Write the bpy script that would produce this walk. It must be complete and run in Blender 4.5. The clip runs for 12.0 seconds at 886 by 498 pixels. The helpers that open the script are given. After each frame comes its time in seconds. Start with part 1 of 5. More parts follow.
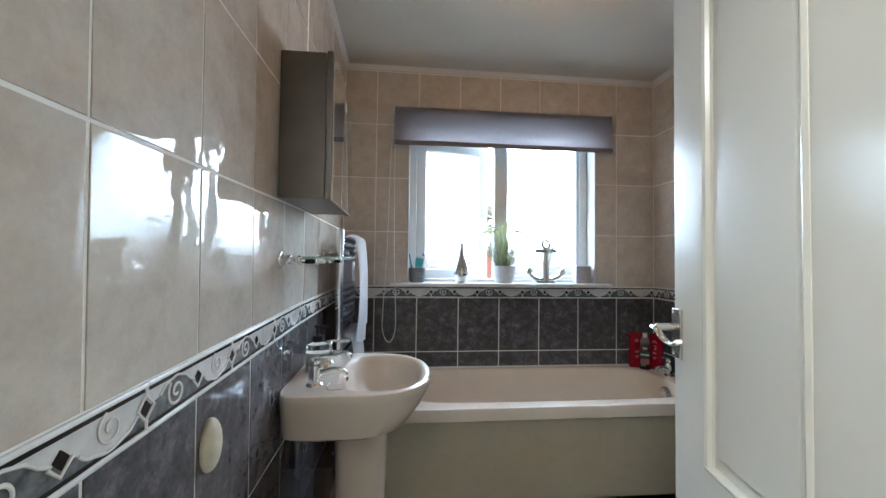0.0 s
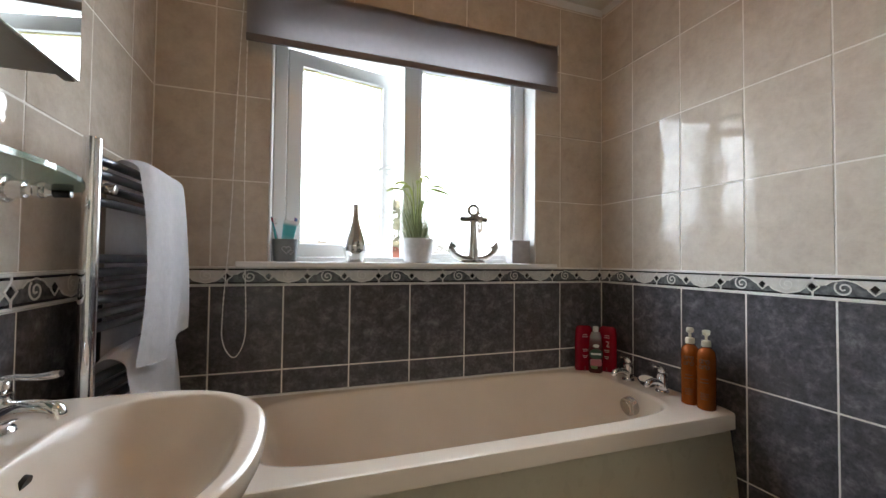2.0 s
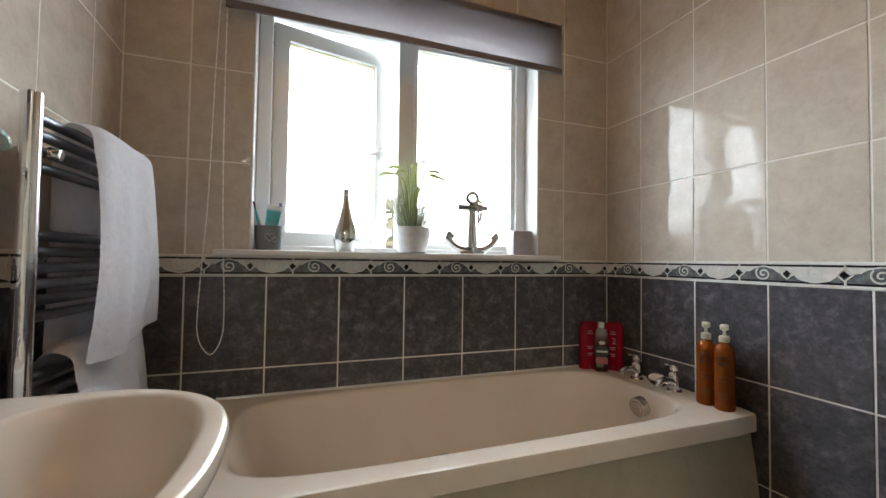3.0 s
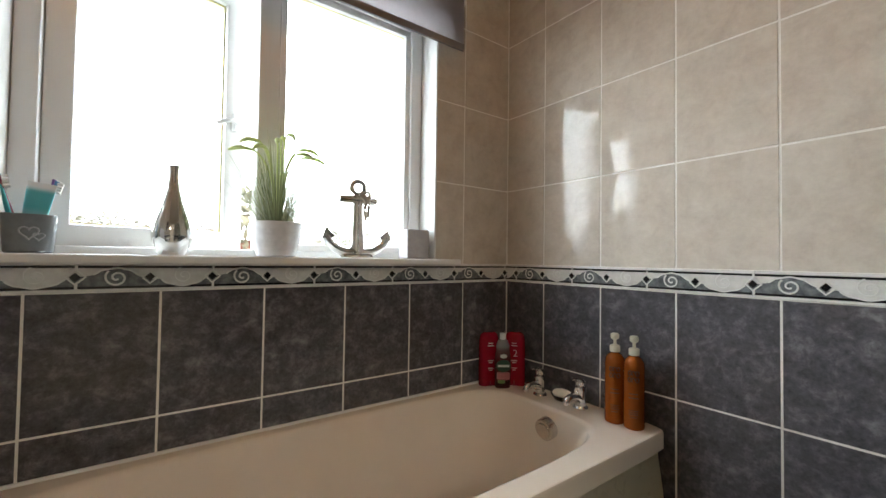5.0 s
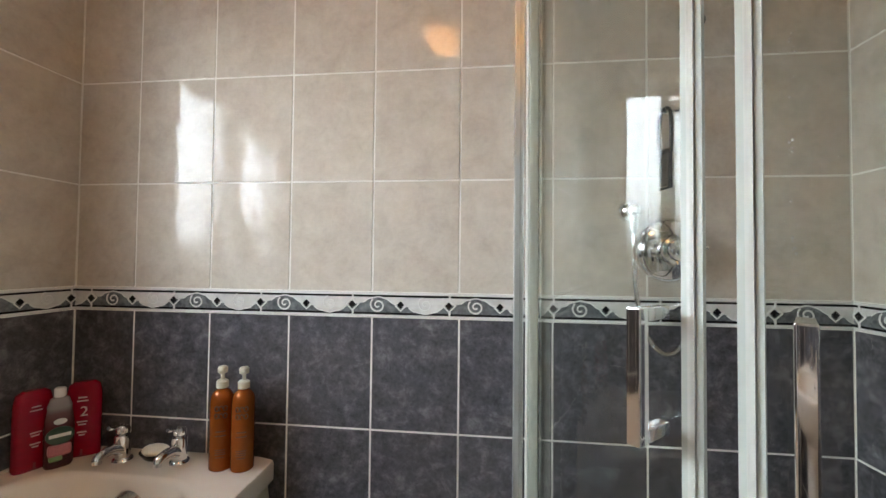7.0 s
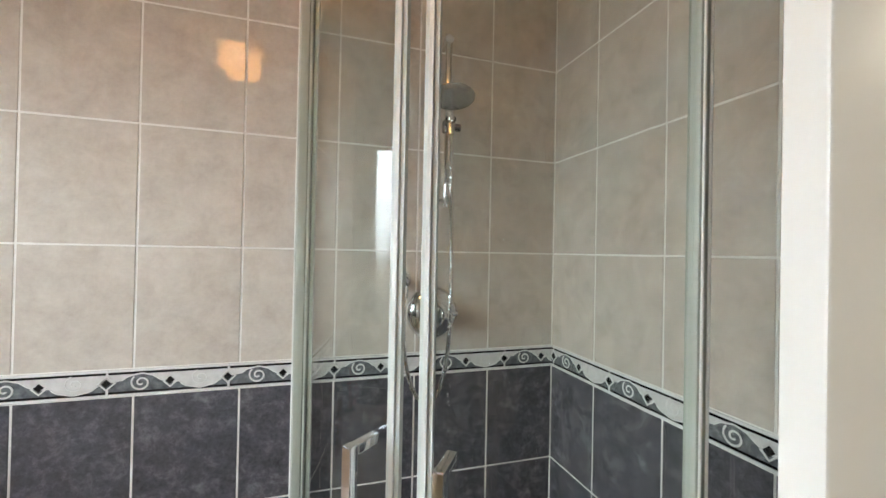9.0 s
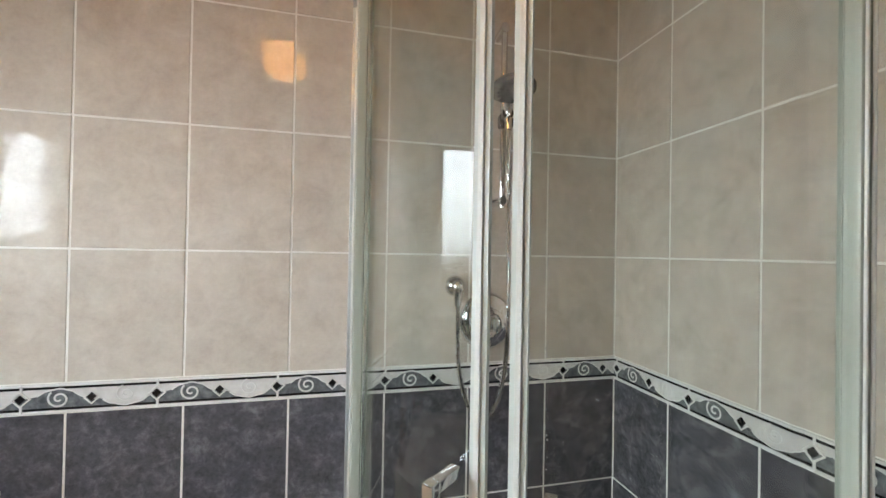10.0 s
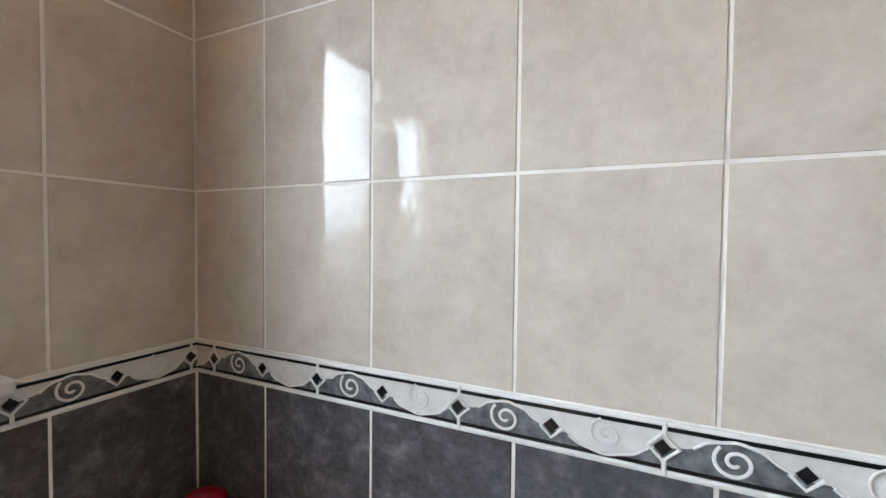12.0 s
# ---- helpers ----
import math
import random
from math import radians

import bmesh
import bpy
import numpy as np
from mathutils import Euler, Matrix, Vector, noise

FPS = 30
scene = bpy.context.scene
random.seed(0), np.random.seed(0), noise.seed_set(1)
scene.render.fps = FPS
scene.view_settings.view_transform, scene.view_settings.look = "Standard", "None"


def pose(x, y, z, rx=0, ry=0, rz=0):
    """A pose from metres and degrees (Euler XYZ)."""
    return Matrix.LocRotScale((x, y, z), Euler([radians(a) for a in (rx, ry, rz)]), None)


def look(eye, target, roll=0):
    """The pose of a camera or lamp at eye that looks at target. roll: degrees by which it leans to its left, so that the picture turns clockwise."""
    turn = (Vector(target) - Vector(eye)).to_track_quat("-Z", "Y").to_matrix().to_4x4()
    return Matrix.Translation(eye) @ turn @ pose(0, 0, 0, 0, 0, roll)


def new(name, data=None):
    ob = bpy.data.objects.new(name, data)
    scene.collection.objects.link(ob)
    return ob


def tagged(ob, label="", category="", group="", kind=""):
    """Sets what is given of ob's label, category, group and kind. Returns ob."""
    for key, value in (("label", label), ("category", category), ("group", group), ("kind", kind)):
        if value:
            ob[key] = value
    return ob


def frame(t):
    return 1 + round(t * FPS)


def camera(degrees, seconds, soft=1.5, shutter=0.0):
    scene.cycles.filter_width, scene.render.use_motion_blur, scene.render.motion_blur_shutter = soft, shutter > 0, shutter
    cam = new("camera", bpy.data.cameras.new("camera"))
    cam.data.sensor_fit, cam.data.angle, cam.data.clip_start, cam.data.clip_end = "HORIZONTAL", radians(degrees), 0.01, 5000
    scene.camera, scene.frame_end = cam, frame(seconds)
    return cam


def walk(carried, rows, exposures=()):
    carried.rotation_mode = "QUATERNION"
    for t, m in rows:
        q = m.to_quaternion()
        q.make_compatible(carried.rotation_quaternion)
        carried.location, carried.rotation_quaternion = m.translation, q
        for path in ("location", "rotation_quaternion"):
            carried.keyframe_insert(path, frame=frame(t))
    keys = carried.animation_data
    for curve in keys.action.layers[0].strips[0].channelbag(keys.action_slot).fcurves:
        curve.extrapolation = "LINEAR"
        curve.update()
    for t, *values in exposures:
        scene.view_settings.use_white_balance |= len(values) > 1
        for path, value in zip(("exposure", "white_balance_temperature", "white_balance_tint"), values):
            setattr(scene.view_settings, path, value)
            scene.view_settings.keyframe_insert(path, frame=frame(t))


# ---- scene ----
cam = camera(94.9, 12.0)
EXPOSURES = [(0.0, 0.87, 5620, 4), (0.5, 0.78, 6230, 8), (1.0, 0.64, 6540, 11), (2.5, 0.6, 6820, 9), (4.5, 0.68, 7000, 8), (5.5, 0.7, 6980, 8), (6.5, 0.84, 6920, 9), (7.5, 1.1, 6780, 9), (9.5, 1.04, 6800, 9), (11.0, 0.94, 6880, 10), (12.0, 1.06, 6300, 8)]
PATH = [
    (0, (0.007, 0.047, 1.215), (0.214, 2.035, 1.273), 0.7),
    (0.5, (0.055, 0.304, 1.232), (0.438, 2.267, 1.27), 0.6),
    (1, (0.109, 0.525, 1.183), (0.636, 2.454, 1.234), 0.7),
    (1.5, (0.142, 0.666, 1.129), (0.756, 2.569, 1.18), 0.6),
    (2, (0.161, 0.81, 1.095), (0.828, 2.694, 1.15), 0.6),
    (2.5, (0.171, 0.884, 1.06), (0.857, 2.762, 1.119), 0.7),
    (4.5, (0.284, 1.105, 1.046), (1.217, 2.873, 1.098), 0.8),
    (5, (0.317, 1.218, 1.082), (1.507, 2.825, 1.133), 0.8),
    (5.5, (0.386, 1.306, 1.097), (1.886, 2.628, 1.147), 0.8),
    (6, (0.461, 1.302, 1.11), (2.206, 2.278, 1.16), 0.8),
    (6.5, (0.481, 1.259, 1.129), (2.394, 1.841, 1.177), 0.6),
    (7, (0.471, 1.2, 1.158), (2.457, 1.428, 1.212), 0.6),
    (7.5, (0.425, 1.129, 1.255), (2.422, 1.03, 1.314), 0.4),
    (7.7, (0.407, 1.094, 1.301), (2.397, 0.9, 1.342), 0.6),
    (9.3, (0.356, 1.089, 1.385), (2.258, 0.47, 1.403), 1.1),
    (9.5, (0.379, 1.107, 1.385), (2.288, 0.512, 1.409), 1.0),
    (10, (0.456, 1.145, 1.391), (2.4, 0.674, 1.41), 1.0),
    (10.5, (0.549, 1.186, 1.363), (2.535, 0.951, 1.375), 1.1),
    (11, (0.691, 1.287, 1.327), (2.69, 1.332, 1.332), 1.2),
    (11.5, (0.888, 1.443, 1.301), (2.853, 1.814, 1.294), 1.2),
    (12, (1.038, 1.64, 1.293), (2.855, 2.473, 1.232), 0.6),
]
walk(cam, [(t, look(eye, target, roll)) for t, eye, target, roll in PATH], EXPOSURES)

# ---- light ----
world = bpy.data.worlds.new("world")
scene.world = world
world.use_nodes = True
wn = world.node_tree
sky = wn.nodes.new("ShaderNodeTexSky")
sky.sky_type, sky.sun_disc = "NISHITA", False
sky.sun_elevation, sky.sun_rotation = radians(38), radians(200)
sky.air_density, sky.dust_density, sky.ozone_density = 0.6, 9.0, 0.4
wn.nodes["Background"].inputs["Strength"].default_value = 0.15
wn.links.new(sky.outputs[0], wn.nodes["Background"].inputs["Color"])
sun = new("sun", bpy.data.lights.new("sun", "SUN"))
sun.data.energy, sun.data.angle, sun.data.color = 3.0, radians(12), (1.0, 0.97, 0.92)
sun.matrix_world = look((0, -6, 8), (0, 2, 0))
sky_lamp = new("window_sky_light", bpy.data.lights.new("window_sky_light", "AREA"))
sky_lamp.data.shape, sky_lamp.data.size, sky_lamp.data.size_y = "RECTANGLE", 6.0, 2.3
sky_lamp.data.energy, sky_lamp.data.color = 375, (0.78, 0.90, 1.0)
sky_lamp.matrix_world = look((0.64, 3.70, 2.42), (0.64, 1.4, 1.40))
LAMP_GLOW, SKY_GLOW = 9.0, 4.0
# Unseen fill lamp added in the hall to brighten the door and bath panel.
hall_fill = new("hall_ceiling_light", bpy.data.lights.new("hall_ceiling_light", "AREA"))
hall_fill.data.shape, hall_fill.data.size, hall_fill.data.size_y = "RECTANGLE", 0.9, 0.25
hall_fill.data.energy, hall_fill.data.color = 18, (1.0, 0.92, 0.78)
hall_fill.matrix_world = look((-0.60, -0.60, 2.26), (0.45, 0.60, 0.90))


# ---- materials ----
class Mat:
    """A node material with short ways to add nodes."""

    def __init__(self, name, color=(0.8, 0.8, 0.8), rough=0.5, metal=0.0, **more):
        self.m = bpy.data.materials.new(name)
        self.m.use_nodes = True
        self.t = self.m.node_tree
        self.b = self.t.nodes["Principled BSDF"]
        self.put("Base Color", (*color, 1))
        self.put("Roughness", rough)
        self.put("Metallic", metal)
        for key, value in more.items():
            self.put(key.replace("_", " "), value)

    def put(self, key, value):
        if isinstance(value, bpy.types.NodeSocket):
            self.t.links.new(value, self.b.inputs[key])
        else:
            self.b.inputs[key].default_value = value

    def node(self, kind, **inputs):
        n = self.t.nodes.new(kind)
        for key, value in inputs.items():
            key = key.replace("_", " ")
            if isinstance(value, bpy.types.NodeSocket):
                self.t.links.new(value, n.inputs[key])
            else:
                n.inputs[key].default_value = value
        return n

    def coords(self, spread=0.0):
        c = self.node("ShaderNodeTexCoord").outputs["Object"]
        if spread:
            r = self.node("ShaderNodeObjectInfo").outputs["Random"]
            k = self.node("ShaderNodeMath")
            k.operation = "MULTIPLY"
            self.t.links.new(r, k.inputs[0])
            k.inputs[1].default_value = spread
            v = self.node("ShaderNodeVectorMath")
            v.operation = "ADD"
            self.t.links.new(c, v.inputs[0])
            self.t.links.new(k.outputs[0], v.inputs[1])
            return v.outputs[0]
        return c

    def noise(self, scale, detail=4, spread=0.0, rough=0.55, warp=0.0):
        return self.node("ShaderNodeTexNoise", Vector=self.coords(spread), Scale=scale, Detail=detail, Roughness=rough, Distortion=warp).outputs["Fac"]

    def ramp(self, fac, *stops):
        n = self.node("ShaderNodeValToRGB", Fac=fac)
        e = n.color_ramp.elements
        for i, (p, c) in enumerate(stops):
            el = e[i] if i < 2 else e.new(p)
            el.position, el.color = p, (*c, 1)
        return n.outputs["Color"]

    def mix(self, fac, a, b, mode="MIX"):
        n = self.t.nodes.new("ShaderNodeMix")
        n.data_type, n.blend_type = "RGBA", mode
        for k, v in ((0, fac), (6, a), (7, b)):
            if isinstance(v, bpy.types.NodeSocket):
                self.t.links.new(v, n.inputs[k])
            else:
                n.inputs[k].default_value = v if k == 0 else (*v, 1)
        return n.outputs[2]

    def bump(self, *heights):
        """heights: (fac, distance in metres)."""
        last = None
        for fac, d in heights:
            n = self.node("ShaderNodeBump", Height=fac, Strength=1.0, Distance=d)
            if last:
                self.t.links.new(last, n.inputs["Normal"])
            last = n.outputs["Normal"]
        self.put("Normal", last)
        return self


def tile_material(name, stops, wave, tint, grain):
    m = Mat(name, rough=0.03, Specular_IOR_Level=0.33)
    cloud = m.noise(grain, 8, 40, 0.70, 0.25)
    fine = m.noise(75, 5, 40, 0.7)
    color = m.mix(0.22, m.ramp(cloud, *stops), m.ramp(fine, (0.3, stops[0][1]), (0.72, stops[-1][1])))
    r = m.node("ShaderNodeObjectInfo").outputs["Random"]
    m.put("Base Color", m.mix(0.6, color, m.ramp(r, (0, (tint, tint, tint)), (1, (1, 1, 1))), "MULTIPLY"))
    m.put("Roughness", m.ramp(m.noise(14, 3, 11), (0.35, (0.006,) * 3), (0.75, (0.018,) * 3)))
    m.bump((m.noise(7, 1, 17, 0.4), wave), (m.noise(20, 1, 23), wave * 0.17))
    return m.m


TILE_LIGHT = tile_material("light_ceramic_tile", ((0.30, (0.474, 0.41, 0.345)), (0.5, (0.580, 0.52, 0.448)), (0.70, (0.671, 0.615, 0.538))), 0.0030, 0.95, 13)
TILE_DARK = tile_material("slate_ceramic_tile", ((0.30, (0.039, 0.036, 0.042)), (0.50, (0.078, 0.074, 0.084)), (0.60, (0.140, 0.135, 0.149)), (0.76, (0.29, 0.285, 0.305))), 0.0024, 0.85, 22)
gm = Mat("white_grout", rough=0.7)
gm.put("Base Color", gm.ramp(gm.noise(30, 4), (0.3, (0.76, 0.73, 0.68)), (0.7, (0.86, 0.84, 0.80))))
gm.bump((gm.noise(400, 2), 0.0003))
GROUT = gm.m
bm_l = Mat("border_pale_glaze", rough=0.14)
bm_l.put("Base Color", bm_l.ramp(bm_l.noise(45, 4, 9), (0.3, (0.58, 0.565, 0.545)), (0.7, (0.69, 0.675, 0.655))))
BORDER_PALE = bm_l.bump((bm_l.noise(60, 2, 3), 0.0004)).m
bm_d = Mat("border_slate_glaze", rough=0.12)
bm_d.put("Base Color", bm_d.ramp(bm_d.noise(60, 4, 9), (0.3, (0.07, 0.075, 0.082)), (0.75, (0.22, 0.23, 0.24))))
BORDER_SLATE = bm_d.bump((bm_d.noise(60, 2, 3), 0.0004)).m
BORDER_WHITE = Mat("border_white_relief", (0.74, 0.73, 0.71), 0.16).m
BORDER_BLACK = Mat("border_black_glaze", (0.012, 0.012, 0.013), 0.12).m


def ceramic(name, a, b, rough=0.09):
    m = Mat(name, rough=rough, Specular_IOR_Level=0.32)
    m.put("Base Color", m.ramp(m.noise(6, 3), (0.3, a), (0.7, b)))
    m.put("Roughness", m.ramp(m.noise(25, 3), (0.35, (rough * 0.8,) * 3), (0.8, (rough * 1.7,) * 3)))
    return m.bump((m.noise(20, 2), 0.0002)).m


CERAMIC = ceramic("ivory_vitreous_china", (0.63, 0.545, 0.465), (0.67, 0.585, 0.505), 0.15)
ACRYLIC = ceramic("ivory_bath_acrylic", (0.76, 0.665, 0.57), (0.80, 0.705, 0.61), 0.16)
PANEL = ceramic("cream_bath_panel", (0.80, 0.72, 0.55), (0.84, 0.76, 0.59), 0.3)
pw = Mat("white_gloss_paint", rough=0.22)
pw.put("Base Color", pw.ramp(pw.noise(3, 4), (0.3, (0.74, 0.72, 0.66)), (0.7, (0.79, 0.77, 0.72))))
PAINT = pw.bump((pw.noise(160, 3), 0.00012), (pw.noise(24, 2), 0.0004)).m
UPVC = Mat("white_upvc", (0.69, 0.69, 0.685), 0.3).m
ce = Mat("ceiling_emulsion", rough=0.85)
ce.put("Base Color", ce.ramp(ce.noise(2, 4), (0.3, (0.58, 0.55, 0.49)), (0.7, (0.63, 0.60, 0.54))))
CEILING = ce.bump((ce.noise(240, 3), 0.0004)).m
fl = Mat("beige_vinyl_floor", rough=0.4)
fl.put("Base Color", fl.ramp(fl.noise(8, 5), (0.3, (0.44, 0.39, 0.33)), (0.7, (0.52, 0.47, 0.40))))
FLOOR = fl.bump((fl.noise(200, 2), 0.0002)).m
CHROME = Mat("chrome", (0.80, 0.80, 0.81), 0.06, 1.0).m
PROFILE = Mat("anodised_profile", (0.62, 0.65, 0.64), 0.32, 0.85).m
SATIN = Mat("satin_nickel", (0.60, 0.58, 0.55), 0.26, 1.0).m
ALU = Mat("satin_aluminium", (0.74, 0.74, 0.72), 0.3, 1.0).m
GLASS = Mat("clear_safety_glass", (0.91, 0.957, 0.93), 0.0, 0.0, Transmission_Weight=1.0, IOR=1.31).m
SEAL = Mat("translucent_seal_strip", (0.62, 0.66, 0.57), 0.15, 0.0, Transmission_Weight=0.45, IOR=1.3).m
FIN = Mat("milky_seal_fin", (0.50, 0.54, 0.50), 0.4).m
DOOR_EDGE = Mat("pale_magnetic_strip", (0.58, 0.59, 0.55), 0.4).m
SHELF_GLASS = Mat("green_edged_glass", (0.60, 0.80, 0.72), 0.04, 0.0, Transmission_Weight=0.7, IOR=1.5).m
MIRROR = Mat("mirror", (0.86, 0.87, 0.87), 0.01, 1.0).m
ob_g = Mat("obscured_window_glass", (0.96, 0.98, 1.0), 0.13, 0.0, Transmission_Weight=1.0, IOR=1.45)
OBSCURE = ob_g.bump((ob_g.noise(70, 1, 0, 0.5, 1.6), 0.0020)).m


# ---- shapes ----
def part(name, bm, material, parent=None, label="", smooth=False):
    """Links a bmesh as one mesh object, under a thing or a part."""
    me = bpy.data.meshes.new(name)
    bmesh.ops.recalc_face_normals(bm, faces=bm.faces)
    bm.to_mesh(me)
    bm.free()
    for m in material if isinstance(material, (list, tuple)) else [material]:
        me.materials.append(m)
    if smooth:
        me.shade_smooth()
        me.set_sharp_from_angle(angle=radians(38))
    ob = new(name, me)
    if smooth:
        flat = ob.modifiers.new("flat_faces", "WEIGHTED_NORMAL")
        flat.keep_sharp = True
    if parent:
        ob.parent = parent
    if label:
        ob["label"] = label
    return ob


def thing(name, label, category, at=(0, 0, 0), turn=0, group="", kind=""):
    ob = new(name)
    ob.empty_display_size = 0.05
    ob.matrix_basis = pose(*at, 0, 0, turn)
    return tagged(ob, label, category, group, kind)


def box(lo, hi, bevel=0.0, seg=2, bm=None):
    out = bm or bmesh.new()
    c, d = (Vector(lo) + Vector(hi)) / 2, Vector(hi) - Vector(lo)
    made = bmesh.ops.create_cube(out, size=1, matrix=Matrix.Translation(c) @ Matrix.Diagonal((*d, 1)))["verts"]
    if bevel:
        edges = {e for v in made for e in v.link_edges}
        bmesh.ops.bevel(out, geom=list(edges), offset=bevel, segments=seg, affect="EDGES", profile=0.5)
    return out


def rod(p, q, r, r2=None, seg=20, bm=None, bevel=0.0):
    out = bm or bmesh.new()
    p, q = Vector(p), Vector(q)
    m = Matrix.Translation((p + q) / 2) @ (q - p).to_track_quat("Z", "Y").to_matrix().to_4x4()
    made = bmesh.ops.create_cone(out, cap_ends=True, segments=seg, radius1=r, radius2=r if r2 is None else r2, depth=(q - p).length, matrix=m)["verts"]
    if bevel:
        rims = {e for v in made for e in v.link_edges if any(len(f.verts) > 4 for f in e.link_faces)}
        bmesh.ops.bevel(out, geom=list(rims), offset=bevel, segments=2, affect="EDGES", profile=0.5)
    return out


def ball(c, r, seg=20, bm=None):
    out = bm or bmesh.new()
    size = r if isinstance(r, (tuple, list)) else (r, r, r)
    bmesh.ops.create_uvsphere(out, u_segments=seg, v_segments=max(8, seg // 2), radius=1, matrix=Matrix.Translation(c) @ Matrix.Diagonal((*size, 1)))
    return out


def lathe(profile, c=(0, 0, 0), seg=32, bm=None, squash=(1, 1)):
    """profile: (radius, height) from bottom to top; radius 0 closes an end."""
    out = bm or bmesh.new()
    rings = []
    for r, h in profile:
        if r < 1e-6:
            rings.append([out.verts.new((c[0], c[1], c[2] + h))])
        else:
            rings.append([out.verts.new((c[0] + squash[0] * r * math.cos(a), c[1] + squash[1] * r * math.sin(a), c[2] + h)) for a in (2 * math.pi * k / seg for k in range(seg))])
    for a, b in zip(rings, rings[1:]):
        for k in range(seg):
            loop = [a[k % len(a)], a[(k + 1) % len(a)], b[(k + 1) % len(b)], b[k % len(b)]]
            loop = list(dict.fromkeys(loop))
            if len(loop) > 2:
                out.faces.new(loop)
    for r in (rings[0], rings[-1]):
        if len(r) > 2:
            out.faces.new(r)
    return out


def smooth_line(points, steps=6):
    """A Catmull-Rom line through the points."""
    p = [Vector(q) for q in points]
    p = [p[0] * 2 - p[1]] + p + [p[-1] * 2 - p[-2]]
    out = []
    for a, b, c, d in zip(p, p[1:], p[2:], p[3:]):
        for k in range(steps):
            t = k / steps
            out.append(0.5 * (2 * b + (c - a) * t + (2 * a - 5 * b + 4 * c - d) * t * t + (3 * b - a - 3 * c + d) * t ** 3))
    return out + [p[-2]]


def tube(points, r, seg=8, bm=None, flat=1.0, up=(0, 0, 1), closed=False):
    """A tube along points; r is one radius or one for each point; flat squeezes it along up."""
    out = bm or bmesh.new()
    p = [Vector(q) for q in points]
    n = len(p)
    rs = r if isinstance(r, (list, tuple)) else [r] * n
    rings = []
    for i in range(n):
        a, b = (p[i - 1], p[(i + 1) % n]) if closed else (p[max(i - 1, 0)], p[min(i + 1, n - 1)])
        d = (b - a).normalized()
        side = d.cross(Vector(up))
        if side.length < 1e-4:
            side = d.cross(Vector((0, 1, 0.01)))
        side.normalize()
        top = side.cross(d).normalized()
        rings.append([out.verts.new(p[i] + rs[i] * (side * math.cos(t) + top * flat * math.sin(t))) for t in (2 * math.pi * k / seg for k in range(seg))])
    for a, b in zip(rings, rings[1:] + ([rings[0]] if closed else [])):
        for k in range(seg):
            out.faces.new((a[k], a[(k + 1) % seg], b[(k + 1) % seg], b[k]))
    if not closed:
        out.faces.new(rings[0])
        out.faces.new(rings[-1])
    return out


def prism(outline, lo, hi, bm=None, bevel=0.0, axes="xyz"):
    """A prism over a flat outline (pairs), from lo to hi along the third axis named."""
    out = bm or bmesh.new()
    order = ["xyz".index(a) for a in axes]

    def place(u, v, w):
        q = [0, 0, 0]
        q[order[0]], q[order[1]], q[order[2]] = u, v, w
        return out.verts.new(q)

    a, b = [place(u, v, lo) for u, v in outline], [place(u, v, hi) for u, v in outline]
    n = len(a)
    faces = [out.faces.new(a), out.faces.new(b)] + [out.faces.new((a[i], a[(i + 1) % n], b[(i + 1) % n], b[i])) for i in range(n)]
    if bevel:
        edges = {e for f in faces[:2] for e in f.edges}
        bmesh.ops.bevel(out, geom=list(edges), offset=bevel, segments=2, affect="EDGES", profile=0.5)
    return out


# ---- the room ----
XW, XE, YN, YS, ZC = -0.335, 1.62, 2.50, 0.28, 2.385
TW, TH, ZLOW, ZB, ZT = 0.2525, 0.3235, 0.669, 0.992, 1.0625
WX0, WX1, WZ0, WZ1 = 0.05, 1.226, 1.085, 2.055
DX0, DX1, DY = -0.315, 0.365, 0.025
SKIN = 0.0016


def structure(name, bm, material, label, category):
    return tagged(part(name, bm, material), label, category, kind="structure")


floor = structure("floor", box((-1.2, -2.2, -0.1), (1.9, 2.6, 0)), FLOOR, "pale beige vinyl floor of a small bathroom", "floor")
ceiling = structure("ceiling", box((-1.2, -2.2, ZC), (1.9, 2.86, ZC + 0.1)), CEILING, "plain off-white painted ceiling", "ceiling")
g = SKIN
wall_west = structure("wall_west", box((XW - 0.12, -0.07, 0), (XW - g, YN + g, ZC)), GROUT, "wall of pale tiles over slate tiles with a scroll border", "wall")
wall_east = structure("wall_east", box((XE + g, YS - g, 0), (XE + 0.14, YN + g, ZC)), GROUT, "wall of pale tiles over slate tiles with a scroll border", "wall")
bm = box((XW - 0.12, YN + g, 0), (WX0, YN + 0.3, ZC))
box((WX1, YN + g, 0), (XE + 0.14, YN + 0.3, ZC), bm=bm)
box((WX0, YN + g, 0), (WX1, YN + 0.3, WZ0 - 0.025), bm=bm)
box((WX0, YN + g, WZ1), (WX1, YN + 0.3, ZC), bm=bm)
wall_north = structure("wall_north", bm, GROUT, "window wall of pale tiles over slate tiles with a scroll border", "wall")
bm = box((0.56, 0.02, 0), (XE + 0.14, YS - g, ZC))
wall_south = structure("wall_south", bm, GROUT, "tiled wall behind the shower", "wall")
bm = box((XW, -0.07, 0), (DX0 - 0.002, DY, ZC))
box((DX1 + 0.002, -0.07, 0), (0.558, DY, ZC), bm=bm)
box((DX0 - 0.002, -0.07, 2.03), (DX1 + 0.002, DY, ZC), bm=bm)
structure("wall_doorway", bm, PAINT, "painted wall round the bathroom doorway", "wall")
bm = box((-1.2, -2.3, 0), (1.9, -2.2, ZC))
box((-1.3, -2.2, 0), (-1.2, -0.07, ZC), bm=bm)
